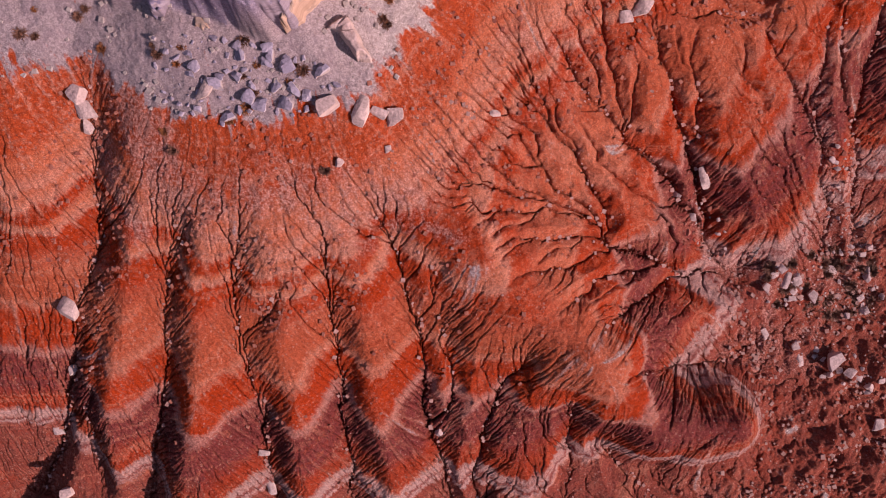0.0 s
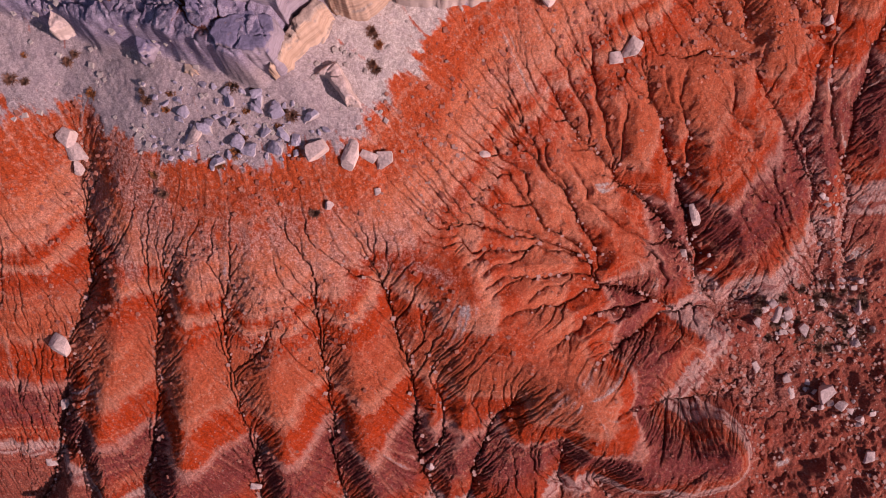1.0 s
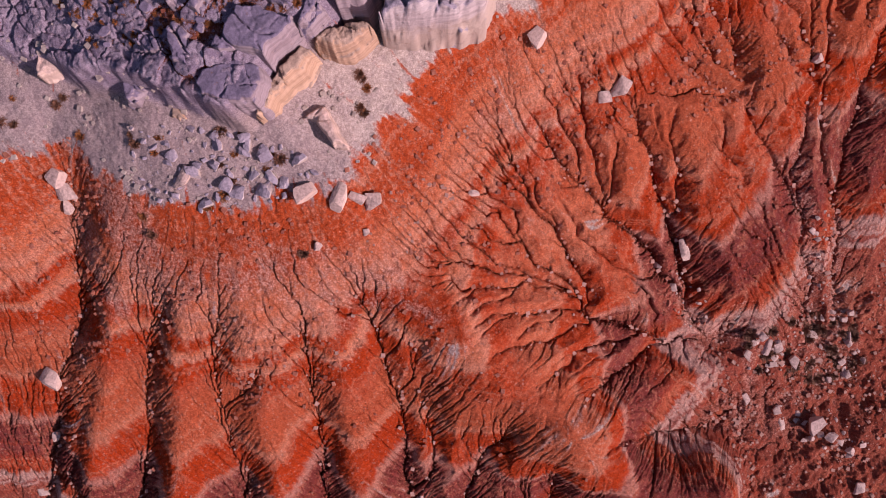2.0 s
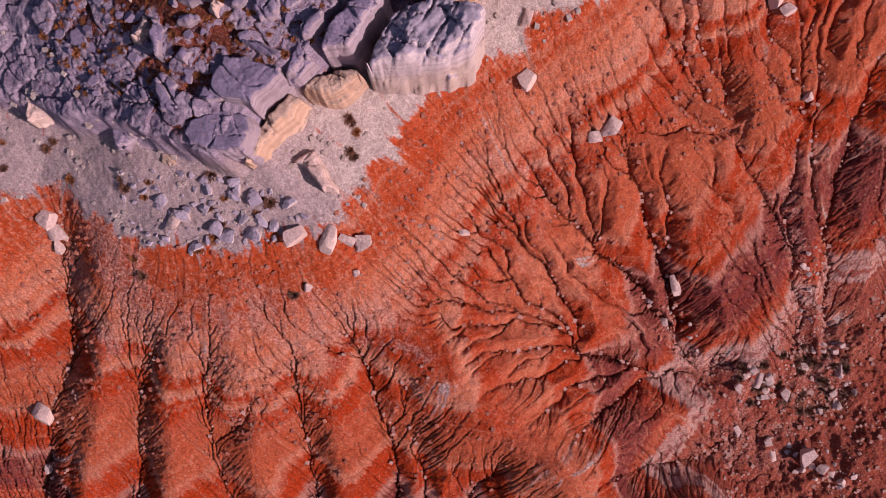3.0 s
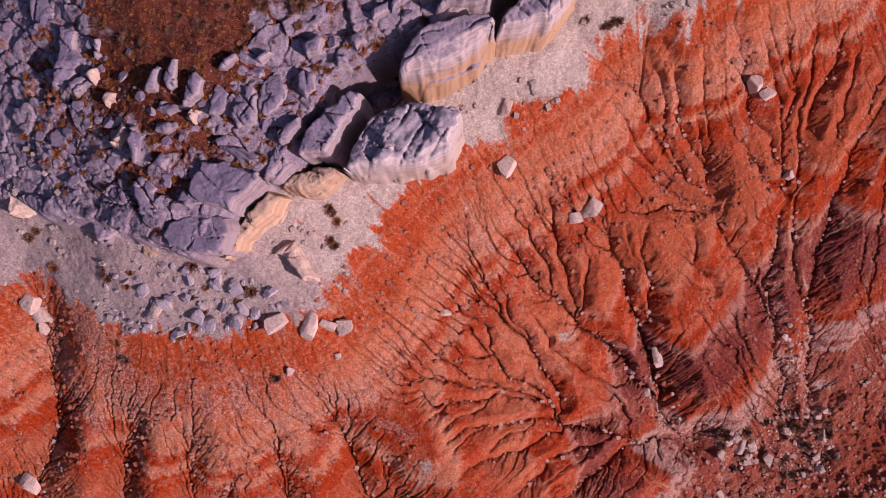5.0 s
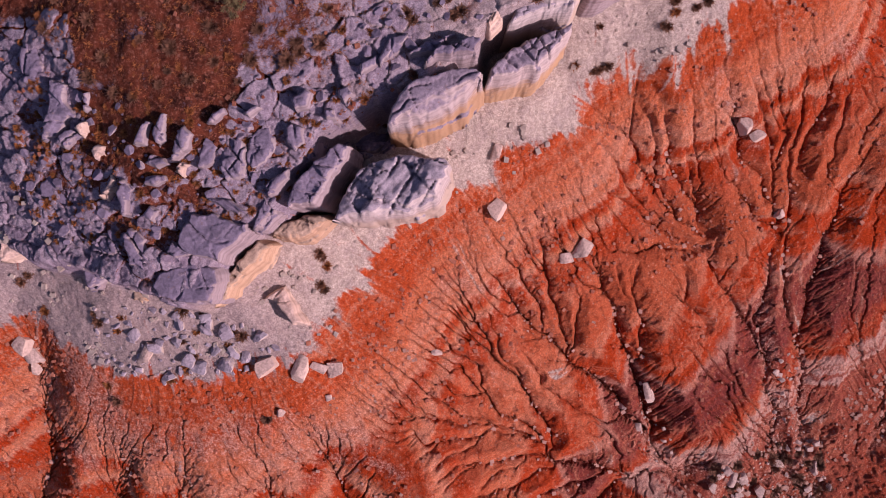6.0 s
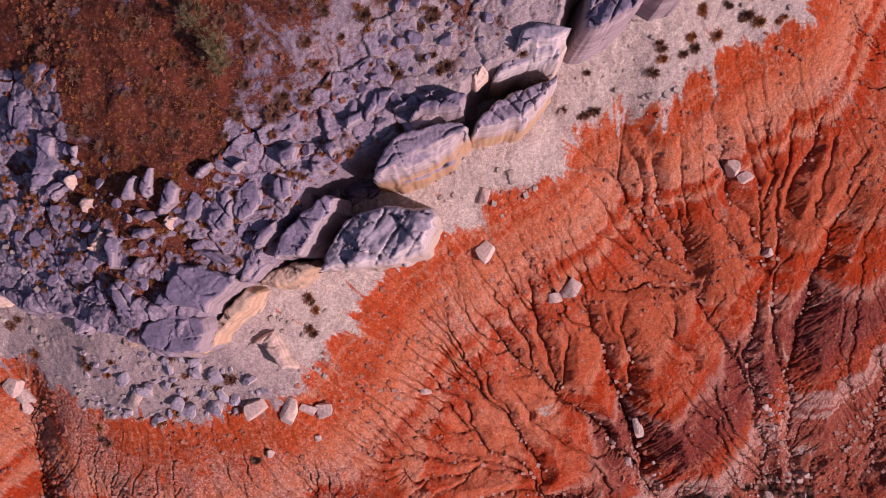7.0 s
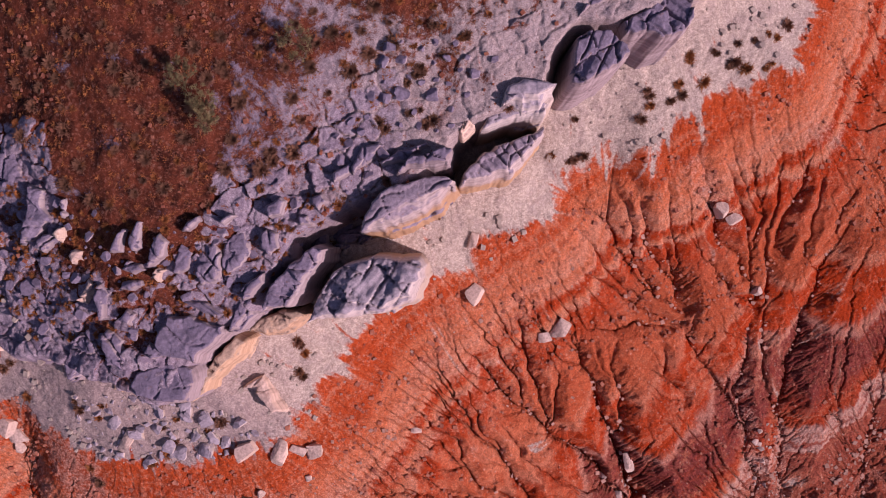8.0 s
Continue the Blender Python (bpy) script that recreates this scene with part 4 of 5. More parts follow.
block("cliff_block", [(-7.5, 19.9), (-7.1, 21.4), (-6.0, 22.5), (-5.6, 21.0), (-6.5, 19.9)], 0, 1.1, 18, GREY)
block("cliff_slab", [(-10.7, 21.8), (-10.1, 22.2), (-8.6, 22.0), (-7.2, 21.1), (-8.0, 20.5), (-9.8, 21.4)], 0, 1.1, 19, GREY, rough=0.5, joint=2.5)
block("cliff_block", [(-16.6, 22.0), (-16.0, 23.5), (-15.4, 24.3), (-15.0, 23.1), (-15.8, 21.5)], 0, 1.1, 20, SMALL, PALE)
block("cliff_block", [(-11.9, 23.5), (-11.3, 24.3), (-10.6, 24.1), (-11.0, 22.9)], 0, 1.1, 21, SMALL, PALE)
block("cliff_block", [(-1.0, 24.9), (-1.7, 25.3), (-0.6, 26.7), (0.9, 27.2), (1.1, 25.9), (0.1, 25.3)], 0, 1.1, 22, GREY, joint=1.1)
block("cliff_slab", [(-20.2, 25.3), (-19.7, 28.1), (-19.5, 29.5), (-18.4, 28.8), (-17.7, 26.7), (-18.8, 25.6)], 0, 1.1, 23, "streaked grey sandstone rib running back from the cliff", joint=2.2, rough=0.7)
block("cliff_slab", [(-21.6, 30.2), (-21.1, 32.0), (-20.2, 31.3), (-19.7, 29.9), (-20.0, 28.5), (-21.3, 28.8)], 0, 1.1, 24, "streaked grey sandstone rib running back from the cliff", joint=1.8, rough=0.7)
block("cliff_block", [(-19.6, 25.3), (-18.7, 26.2), (-17.1, 26.7), (-16.9, 25.6), (-18.6, 24.7)], 0, 1.1, 25, GREY, joint=1.5)
block("cliff_block", [(-23.2, 23.7), (-22.1, 24.5), (-21.6, 23.3), (-21.3, 22.0), (-22.8, 21.8)], 7, 13.0, 26, GREY, joint=1.5)
block("cliff_slab", [(0.6, 30.2), (1.2, 31.5), (2.6, 32.0), (2.9, 31.5), (1.9, 30.2), (0.9, 29.5)], 0, 1.1, 28, GREY, joint=2.5, rough=0.6)
block("cliff_block", [(7.0, 32.4), (7.5, 33.5), (8.2, 33.8), (8.3, 32.8), (7.4, 32.1)], 0, 1.1, 29, SMALL, PALE)
block("cliff_slab", [(-8.5, 15.1), (-6.5, 16.5), (-5.1, 13.2), (-6.1, 13.2), (-7.1, 14.7)], 7.6, 9.3, 30, "tilted brown and cream sandstone flake on the pale ledge", PALE, joint=3, rough=0.3)
block("cliff_slab", [(-17.1, 16.1), (-16.4, 16.0), (-15.7, 15.1), (-16.4, 14.7), (-17.1, 15.1)], 7.4, 9.8, 31, "small orange sandstone flake at the cliff foot", BROKEN, joint=2, rough=0.3)

block("cliff_shelf", [(8.3, 32.4), (10.0, 32.85), (12.6, 33.55), (12.8, 34.7), (10.4, 34.5), (8.5, 33.7)], 9, 16.3, 32, "smooth grey sandstone shelf behind a narrow cleft", BLEACHED, face=0.4, joint=2.6, rough=0.6)

LUMP = "grey-lavender jointed sandstone lump among brush on the cliff top"
block("cliff_block", [(-13.7, 24.0), (-13.0, 24.8), (-12.1, 24.5), (-11.8, 24.0), (-12.5, 23.6)], 0, 1.0, 40, LUMP, joint=1.3, face=0.35, lip=0.3, rough=0.8)
block("cliff_block", [(-11.8, 24.1), (-11.6, 25.4), (-10.8, 26.5), (-10.2, 25.7), (-10.5, 24.7), (-11.4, 24.0)], 0, 1.3, 41, LUMP, joint=2.0, face=0.35, lip=0.3, rough=0.6)
block("cliff_block", [(-10.4, 23.6), (-10.2, 25.0), (-9.5, 25.8), (-8.9, 25.0), (-9.2, 23.8), (-9.9, 23.5)], 0, 0.7, 42, LUMP, joint=2.8, face=0.35, lip=0.3, rough=1.0)
block("cliff_block", [(-9.2, 23.7), (-8.8, 25.4), (-7.6, 25.8), (-7.2, 24.7), (-7.4, 23.1), (-8.7, 22.9)], 0, 1.0, 43, LUMP, joint=1.3, face=0.35, lip=0.3, rough=0.8)
block("cliff_block", [(-9.7, 26.3), (-9.2, 27.1), (-8.3, 27.5), (-8.1, 26.9), (-9.0, 26.2)], 0, 1.3, 44, LUMP, joint=2.0, face=0.35, lip=0.3, rough=0.6)
block("cliff_block", [(-7.5, 25.3), (-6.9, 26.4), (-5.9, 26.5), (-5.5, 25.4), (-5.9, 23.9), (-6.8, 23.4), (-7.5, 24.0)], 0, 0.7, 45, LUMP, joint=2.8, face=0.35, lip=0.3, rough=1.0)
block("cliff_block", [(-5.1, 26.2), (-4.7, 26.7), (-3.7, 26.3), (-3.7, 25.2), (-4.5, 24.8), (-5.0, 25.3)], 0, 1.0, 46, LUMP, joint=1.3, face=0.35, lip=0.3, rough=0.8)
block("cliff_block", [(-3.1, 25.7), (-2.3, 26.5), (-1.7, 26.3), (-1.7, 25.0), (-2.4, 24.5), (-3.2, 24.5)], 0, 1.3, 47, LUMP, joint=2.0, face=0.35, lip=0.3, rough=0.6)
block("cliff_block", [(-1.6, 25.7), (-1.4, 26.8), (-0.9, 27.5), (0.1, 27.1), (0.3, 26.2), (-0.5, 25.5), (-1.2, 25.4)], 0, 0.7, 48, LUMP, joint=2.8, face=0.35, lip=0.3, rough=1.0)
block("cliff_block", [(-0.1, 25.3), (0.3, 26.3), (1.2, 27.0), (1.7, 26.6), (1.3, 25.7), (0.6, 25.3)], 0, 1.0, 49, LUMP, joint=1.3, face=0.35, lip=0.3, rough=0.8)
block("cliff_block", [(-4.6, 27.9), (-3.6, 28.6), (-3.1, 28.2), (-3.4, 27.2), (-4.4, 27.0)], 0, 1.3, 50, LUMP, joint=2.0, face=0.35, lip=0.3, rough=0.6)
block("cliff_block", [(-1.8, 28.6), (-1.0, 28.9), (-0.6, 28.2), (-1.3, 27.4), (-1.9, 28.0)], 0, 0.7, 51, LUMP, joint=2.8, face=0.35, lip=0.3, rough=1.0)
block("cliff_block", [(-12.3, 27.1), (-11.7, 27.0), (-11.8, 25.3), (-12.5, 24.9), (-12.8, 25.7)], 0, 1.0, 52, LUMP, joint=1.3, face=0.35, lip=0.3, rough=0.8)
block("cliff_block", [(-14.0, 24.9), (-13.2, 26.6), (-12.6, 26.4), (-13.0, 24.9)], 0, 1.3, 53, LUMP, joint=2.0, face=0.35, lip=0.3, rough=0.6)
block("cliff_block", [(-14.0, 20.8), (-13.4, 21.8), (-12.6, 21.2), (-13.0, 20.2)], 0, 0.7, 54, LUMP, joint=2.8, face=0.35, lip=0.3, rough=1.0)
block("cliff_block", [(-17.8, 19.0), (-17.2, 19.8), (-15.8, 19.4), (-15.3, 18.3), (-16.6, 18.2)], 0, 1.0, 55, LUMP, joint=1.3, face=0.35, lip=0.3, rough=0.8)
block("cliff_block", [(-12.8, 18.6), (-12.3, 19.5), (-11.5, 19.1), (-10.8, 18.3), (-12.0, 18.1)], 0, 1.3, 56, LUMP, joint=2.0, face=0.35, lip=0.3, rough=0.6)
block("cliff_block", [(-18.8, 27.3), (-18.0, 27.5), (-17.6, 25.7), (-18.4, 24.9)], 0, 0.7, 57, LUMP, joint=2.8, face=0.35, lip=0.3, rough=1.0)
block("cliff_block", [(-17.4, 28.3), (-16.7, 28.5), (-16.6, 27.2), (-17.2, 27.0)], 0, 1.0, 58, LUMP, joint=1.3, face=0.35, lip=0.3, rough=0.8)
block("cliff_block", [(-6.4, 22.8), (-5.9, 23.3), (-4.9, 24.0), (-4.7, 23.1), (-5.5, 22.1), (-6.2, 21.9)], 0, 1.3, 59, LUMP, joint=2.0, face=0.35, lip=0.3, rough=0.6)
block("cliff_block", [(-4.2, 24.0), (-3.3, 24.5), (-3.2, 25.7), (-3.8, 25.4), (-4.3, 24.5)], 0, 0.7, 60, LUMP, joint=2.8, face=0.35, lip=0.3, rough=1.0)
block("cliff_block", [(-13.5, 23.3), (-12.1, 23.6), (-11.8, 22.9), (-12.8, 22.4), (-13.7, 22.6)], 0, 1.0, 61, LUMP, joint=1.3, face=0.35, lip=0.3, rough=0.8)
block("cliff_block", [(-7.6, 26.8), (-6.6, 27.6), (-5.9, 27.3), (-6.9, 26.5)], 0, 1.3, 62, LUMP, joint=2.0, face=0.35, lip=0.3, rough=0.6)
block("cliff_block", [(-2.8, 27.5), (-1.9, 27.5), (-1.7, 26.7), (-2.6, 26.5)], 0, 0.7, 63, LUMP, joint=2.8, face=0.35, lip=0.3, rough=1.0)
block("cliff_block", [(-0.7, 29.9), (0.3, 30.6), (1.7, 31.3), (2.1, 30.8), (0.7, 29.5), (-0.4, 29.2)], 0, 1.0, 64, LUMP, joint=1.3, face=0.35, lip=0.3, rough=0.8)
block("cliff_block", [(2.2, 30.6), (3.4, 31.3), (5.2, 31.9), (5.5, 31.5), (3.8, 30.5), (2.6, 30.2)], 0, 1.3, 65, LUMP, joint=2.0, face=0.35, lip=0.3, rough=0.6)
block("cliff_block", [(-17.9, 26.2), (-17.5, 26.7), (-16.9, 26.8), (-16.8, 25.9), (-17.3, 25.5)], 0, 1.2, 80, SMALL, PALE, joint=2.5, rough=0.5)
block("cliff_block", [(-17.0, 24.8), (-16.6, 25.4), (-15.9, 25.2), (-15.7, 24.3), (-16.6, 24.1)], 0, 1.0, 81, SMALL, PALE, joint=2.5, rough=0.5)
block("cliff_block", [(-25.9, 19.8), (-23.6, 19.9), (-22.7, 18.8), (-23.6, 17.9), (-26.0, 17.8)], 7.5, 10.4, 82, SMALL, PALE, joint=2.5, rough=0.5)

# ---- loose stones, shared shapes ----
LEDGE_SHAPES = [pebble_mesh("ledge_stone_shape", 460 + k, BLEACHED, 5, 0.3, 0.6) for k in range(5)]
SHAPES = [pebble_mesh("stone_shape", 400 + k, PALE, 6, 0.22, 0.15) for k in range(5)] + [pebble_mesh("rim_stone_shape", 420 + k, CLIFF, 6, 0.45) for k in range(7)]
LUMPS = [pebble_mesh("red_stone_shape", 440 + k, RUBBLE, 5) for k in range(4)]


def stone(name, mesh, x, y, z, size, turn, label, group="", flat=0.75, category="rock"):
    ob = new(name, mesh)
    w, d = size
    z = ground_at(x, y)
    ob.matrix_world = pose(x, y, z + 0.18 * min(w, d), 6 * math.sin(turn * 7), 7 * math.cos(turn * 5), turn) @ Matrix.Diagonal((w, d, flat * min(w, d), 1))
    return tagged(ob, label, category, group)


WHITE = "pale angular sandstone boulder resting on the red slope"
stone("boulder", SHAPES[0], -3.64, 9.66, 5.30, (1.5, 1.4), 4, "squarish white sandstone block on the red slope")
stone("boulder", SHAPES[1], -5.91, 9.97, 6.36, (1.2, 2.2), -25, "tall white sandstone flake standing on the red slope")
stone("boulder", SHAPES[2], -8.16, 10.27, 6.93, (2.0, 1.3), 20, "broken pale sandstone slab at the foot of the ledge")
# extra chunk, set where the white block only casts its shadow
stone("boulder", SHAPES[3], -4.63, 10.05, 5.90, (0.9, 1.2), 60, "pale sandstone chunk added on the shadow spot of a white block")
stone("boulder", SHAPES[4], -7.63, 6.33, 5.17, (1.0, 0.8), 30, WHITE)
stone("boulder", SHAPES[0], -4.15, 7.41, 4.67, (0.6, 0.6), 10, WHITE)
stone("boulder", SHAPES[1], 4.05, 10.57, 2.44, (0.9, 0.5), 5, WHITE)
stone("boulder", SHAPES[2], -26.96, 11.52, 4.41, (1.5, 1.4), 50, "white boulder in a stack at the gully head", "white boulders of the gully head")
stone("boulder", SHAPES[3], -26.82, 10.53, 3.34, (1.7, 1.3), 10, "white boulder in a stack at the gully head", "white boulders of the gully head")
stone("boulder", SHAPES[4], -27.17, 9.22, 2.62, (1.2, 1.5), 20, "white boulder in a stack at the gully head", "white boulders of the gully head")
stone("boulder", SHAPES[0], -16.84, 11.13, 7.83, (1.0, 2.0), -30, "cream sandstone flake on the pale ledge")
stone("boulder", SHAPES[1], -32.29, -5.13, -4.55, (1.9, 1.7), -30, "rounded pale boulder lodged in a red gully", "boulders of the gullies")
stone("boulder", SHAPES[2], -33.51, -10.98, -8.67, (1.2, 1.0), 10, "rounded pale boulder lodged in a red gully", "boulders of the gullies")
stone("boulder", SHAPES[3], -37.56, -17.81, -12.32, (1.3, 0.8), 5, "rounded pale boulder lodged in a red gully", "boulders of the gullies")
stone("boulder", SHAPES[4], -0.32, -16.77, -8.74, (1.0, 1.2), 0, "rounded pale boulder lodged in a red gully", "boulders of the gullies")
stone("boulder", SHAPES[0], -16.66, -18.92, -10.26, (1.3, 0.7), -10, "rounded pale boulder lodged in a red gully", "boulders of the gullies")
stone("boulder", SHAPES[1], -16.48, -22.85, -13.05, (0.8, 1.8), 10, "rounded pale boulder lodged in a red gully", "boulders of the gullies")
stone("boulder", SHAPES[2], -37.47, -24.42, -13.55, (1.6, 1.2), 10, "rounded pale boulder lodged in a red gully", "boulders of the gullies")
stone("boulder", SHAPES[1], 22.58, 6.14, -4.19, (0.9, 2.0), 10, "tall grey boulder standing in a gully")
stone("boulder", SHAPES[0], 15.34, 18.72, 2.54, (1.4, 1.9), -30, "white broken boulder on the red slope")
stone("boulder", SHAPES[3], 14.39, 18.12, 2.64, (1.3, 0.9), 10, "white broken boulder on the red slope")
stone("boulder", SHAPES[4], 32.09, 21.58, -0.86, (1.2, 1.0), 5, "bright white block in the wash")
stone("boulder", SHAPES[2], 8.67, 21.83, 6.02, (1.7, 1.4), 40, "pale boulder at the lower edge of the ledge")
stone("boulder", SHAPES[1], 28.56, 27.53, 3.97, (1.3, 0.9), 30, "broken pale boulder on the red slope")
stone("boulder", SHAPES[4], 27.54, 28.22, 4.12, (1.8, 1.6), 70, "grey broken boulder on the red slope")
stone("boulder", SHAPES[0], 8.26, 25.74, 7.77, (0.8, 1.4), -15, "brown and white boulder on the pale ledge")
stone("boulder", SHAPES[3], 31.79, -2.92, -8.25, (0.8, 1.6), -15, "pale angular block strewn over the valley floor", "valley blocks")
stone("boulder", SHAPES[0], 32.70, -3.09, -8.50, (1.0, 1.2), 20, "pale angular block strewn over the valley floor", "valley blocks")
stone("boulder", SHAPES[2], 34.89, -4.43, -9.75, (1.2, 1.2), 40, "pale angular block strewn over the valley floor", "valley blocks")
stone("boulder", SHAPES[1], 36.81, -2.01, -10.98, (1.3, 0.9), 0, "pale angular block strewn over the valley floor", "valley blocks")
stone("boulder", SHAPES[4], 40.44, -2.64, -10.40, (0.9, 2.0), 10, "pale angular block strewn over the valley floor", "valley blocks")
stone("boulder", SHAPES[0], 30.37, -8.08, -10.90, (0.7, 1.3), 30, "pale angular block strewn over the valley floor", "valley blocks")
stone("boulder", SHAPES[3], 34.33, -10.66, -11.48, (0.8, 1.4), 10, "pale angular block strewn over the valley floor", "valley blocks")
stone("boulder", SHAPES[2], 37.54, -10.66, -10.73, (2.2, 1.6), 20, "large pale angular block on the valley floor", "valley blocks")
stone("boulder", SHAPES[1], 38.87, -11.81, -10.49, (1.1, 1.1), 50, "pale angular block strewn over the valley floor", "valley blocks")
stone("boulder", SHAPES[4], 41.01, -13.33, -11.11, (1.2, 0.8), -10, "pale angular block strewn over the valley floor", "valley blocks")
stone("boulder", SHAPES[0], 41.75, -16.96, -11.07, (1.1, 1.4), 0, "pale angular block strewn over the valley floor", "valley blocks")


def inside(polygon, x, y):
    odd = False
    for (ax, ay), (bx, by) in zip(polygon, polygon[1:] + polygon[:1]):
        if (ay > y) != (by > y) and x < (bx - ax) * (y - ay) / (by - ay) + ax:
            odd = not odd
    return odd


def strewn(area, count, rng, gap):
    """Places in an area, none nearer to another than the gap."""
    xs, ys = [p[0] for p in area], [p[1] for p in area]
    found = []
    for _ in range(count * 30):
        x, y = rng.uniform(min(xs), max(xs)), rng.uniform(min(ys), max(ys))
        if inside(area, x, y) and all((x - a) ** 2 + (y - b) ** 2 > gap * gap for a, b in found):
            found.append((x, y))
            if len(found) == count:
                break
    return found


# areas of loose stones: outline, count, sizes, shapes, name, label, group
RIM_AREA = [(-21.5, 32.0), (-19.2, 29.1), (-16.5, 27.7), (-11.3, 26.7), (-9.3, 26.7), (-5.3, 26.7), (-2.1, 29.1), (0.9, 29.1), (1.2, 27.1), (-1.5, 25.2), (-3.2, 23.8), (-5.6, 21.8), (-11.1, 19.9), (-14.9, 18.8), (-20.9, 19.2), (-23.4, 21.4)]
VALLEY_AREA = [(29.0, -1.5), (31.7, -0.7), (36.9, 0.6), (41.8, 0.1), (42.6, -6.5), (37.9, -6.5), (32.9, -5.6), (30.5, -6.4)]
LOWER_AREA = [(33.0, -8.7), (37.7, -8.6), (42.3, -10.7), (43.0, -14.2), (39.3, -13.7), (34.7, -11.4)]
CHUTE_AREA = [(20.3, 5.5), (22.9, 4.6), (24.4, 3.1), (26.0, -0.5), (24.1, -1.5), (21.3, 1.0)]
WASH_AREA = [(33.4, 9.6), (36.0, 9.4), (38.6, 2.4), (42.0, -0.2), (36.2, -0.6), (34.6, 3.0)]
LEDGE_AREA = [(-20.1, 14.9), (-15.0, 14.5), (-9.6, 13.8), (-7.4, 11.7), (-9.9, 9.8), (-14.8, 8.8), (-18.4, 9.5), (-20.8, 11.0)]
RIM_EAST = [(1.3, 29.1), (3.4, 32.1), (6.8, 32.5), (7.8, 34.2), (10.1, 36.1), (7.7, 37.8), (3.5, 38.4), (1.8, 35.0), (-1.3, 31.7)]
AREAS = (
    (RIM_AREA, 190, (0.2, 0.85), SHAPES[5:], "rim_stone", "grey-lavender sandstone lump among brush on the cliff top", "stones of the cliff top", 0.5),
    (RIM_EAST, 40, (0.4, 1.1), SHAPES[5:], "rim_stone", "grey-lavender sandstone lump among brush on the cliff top", "stones of the cliff top", 0.8),
    (VALLEY_AREA, 95, (0.2, 1.0), SHAPES[:5], "valley_stone", "pale angular stone on the valley floor", "stones of the valley floor", 0.3),
    (LOWER_AREA, 40, (0.2, 1.0), SHAPES[:5], "valley_stone", "pale angular stone on the valley floor", "stones of the valley floor", 0.3),
    (WASH_AREA, 70, (0.2, 0.8), SHAPES[:5] + LUMPS, "wash_stone", "pale pink stone lodged in the eastern wash", "stones of the wash", 0.4),
    (CHUTE_AREA, 36, (0.3, 0.9), SHAPES[:5] + LUMPS, "gully_stone", "pale angular stone lodged in the gully", "stones of the gully", 0.5),
    (LEDGE_AREA, 120, (0.16, 1.3), LEDGE_SHAPES, "ledge_stone", "pale broken stone on the grey ledge", "stones of the ledge", 0.45),
)
rng = random.Random(11)
for area, count, (small, large), shapes, name, label, group, gap in AREAS:
    for x, y in strewn(area, count, rng, gap):
        w = small + (large - small) * rng.random() ** 3
        stone(name, rng.choice(shapes), x, y, ground_at(x, y), (w, w * rng.uniform(0.6, 1.0)), rng.uniform(0, 360), label, group)


# rubble too small to pick apart: along the gully floors, over the slopes, the ledge and the valley
def rubble_field(name, xs, ys, sizes, seed, material, label):
    r = np.random.default_rng(seed)
    n = len(xs)
    zs = survey(xs, ys)[0]
    corner = np.array([(i, j, k) for k in (-1, 1) for j in (-1, 1) for i in (-1, 1)], float) * 0.5
    sides = np.array([(0, 2, 3, 1), (4, 5, 7, 6), (0, 1, 5, 4), (2, 6, 7, 3), (0, 4, 6, 2), (1, 3, 7, 5)])
    p = corner[None] * r.uniform(0.6, 1.0, (n, 8, 3)) * sizes[:, None, None] * np.array([1, 1, 0.7])
    a = r.uniform(0, 6.28, n)
    c, s = np.cos(a)[:, None], np.sin(a)[:, None]
    stretch = r.uniform(0.6, 1.2, n)[:, None]
    px, py = p[:, :, 0] * stretch, p[:, :, 1]
    p = np.stack([px * c - py * s + xs[:, None], px * s + py * c + ys[:, None], p[:, :, 2] + zs[:, None] + 0.15 * sizes[:, None]], 2)
    faces = (sides[None] + 8 * np.arange(n)[:, None, None]).reshape(-1, 4)
    return tagged(new(name, mesh_of(name, p.reshape(-1, 3), faces, material, smooth=False)), label, "rubble", kind="stuff")


def scattered(count, seed, low, high, rule):
    r = np.random.default_rng(seed)
    x, y = r.uniform(-46, 52, count), r.uniform(-26, 46, count)
    z, cut, d = survey(x, y)
    keep = r.random(count) < rule(x, y, z, cut, d)
    x, y = x[keep], y[keep]
    return x, y, low + (high - low) * r.random(len(x)) ** 4


rubble_field("slope_rubble", *scattered(110000, 1, 0.05, 0.42, lambda x, y, z, cut, d: np.where(d > 0, 0.03 + 0.34 * (d < 15) * ease(grain(x * 0.5, y * 0.5, 6), 0.4, 0.8) + 0.45 * ease(cut, 2.0, 3.4), 0)), 1, RUBBLE, "loose red and pink stones over the slopes")
rubble_field("crust_rubble", *scattered(60000, 6, 0.05, 0.34, lambda x, y, z, cut, d: np.where(d > 1, 0.5 * np.exp(-((x + 2) / 14) ** 2 - ((d - 8) / 5) ** 2) * ease(fractal(x * 0.5, y * 0.5, 12, 3), -0.1, 0.3), 0)), 6, PINKISH, "pale pink stone crumbs over the upper slopes")
rubble_field("ledge_rubble", *scattered(60000, 2, 0.05, 0.5, lambda x, y, z, cut, d: np.where((d < 0.8) & (z < 13), 0.06 + 0.5 * ease(fractal(x * 0.5, y * 0.5, 8, 3), 0.05, 0.4), 0)), 2, CHIP, "pale stone chips over the grey ledge")
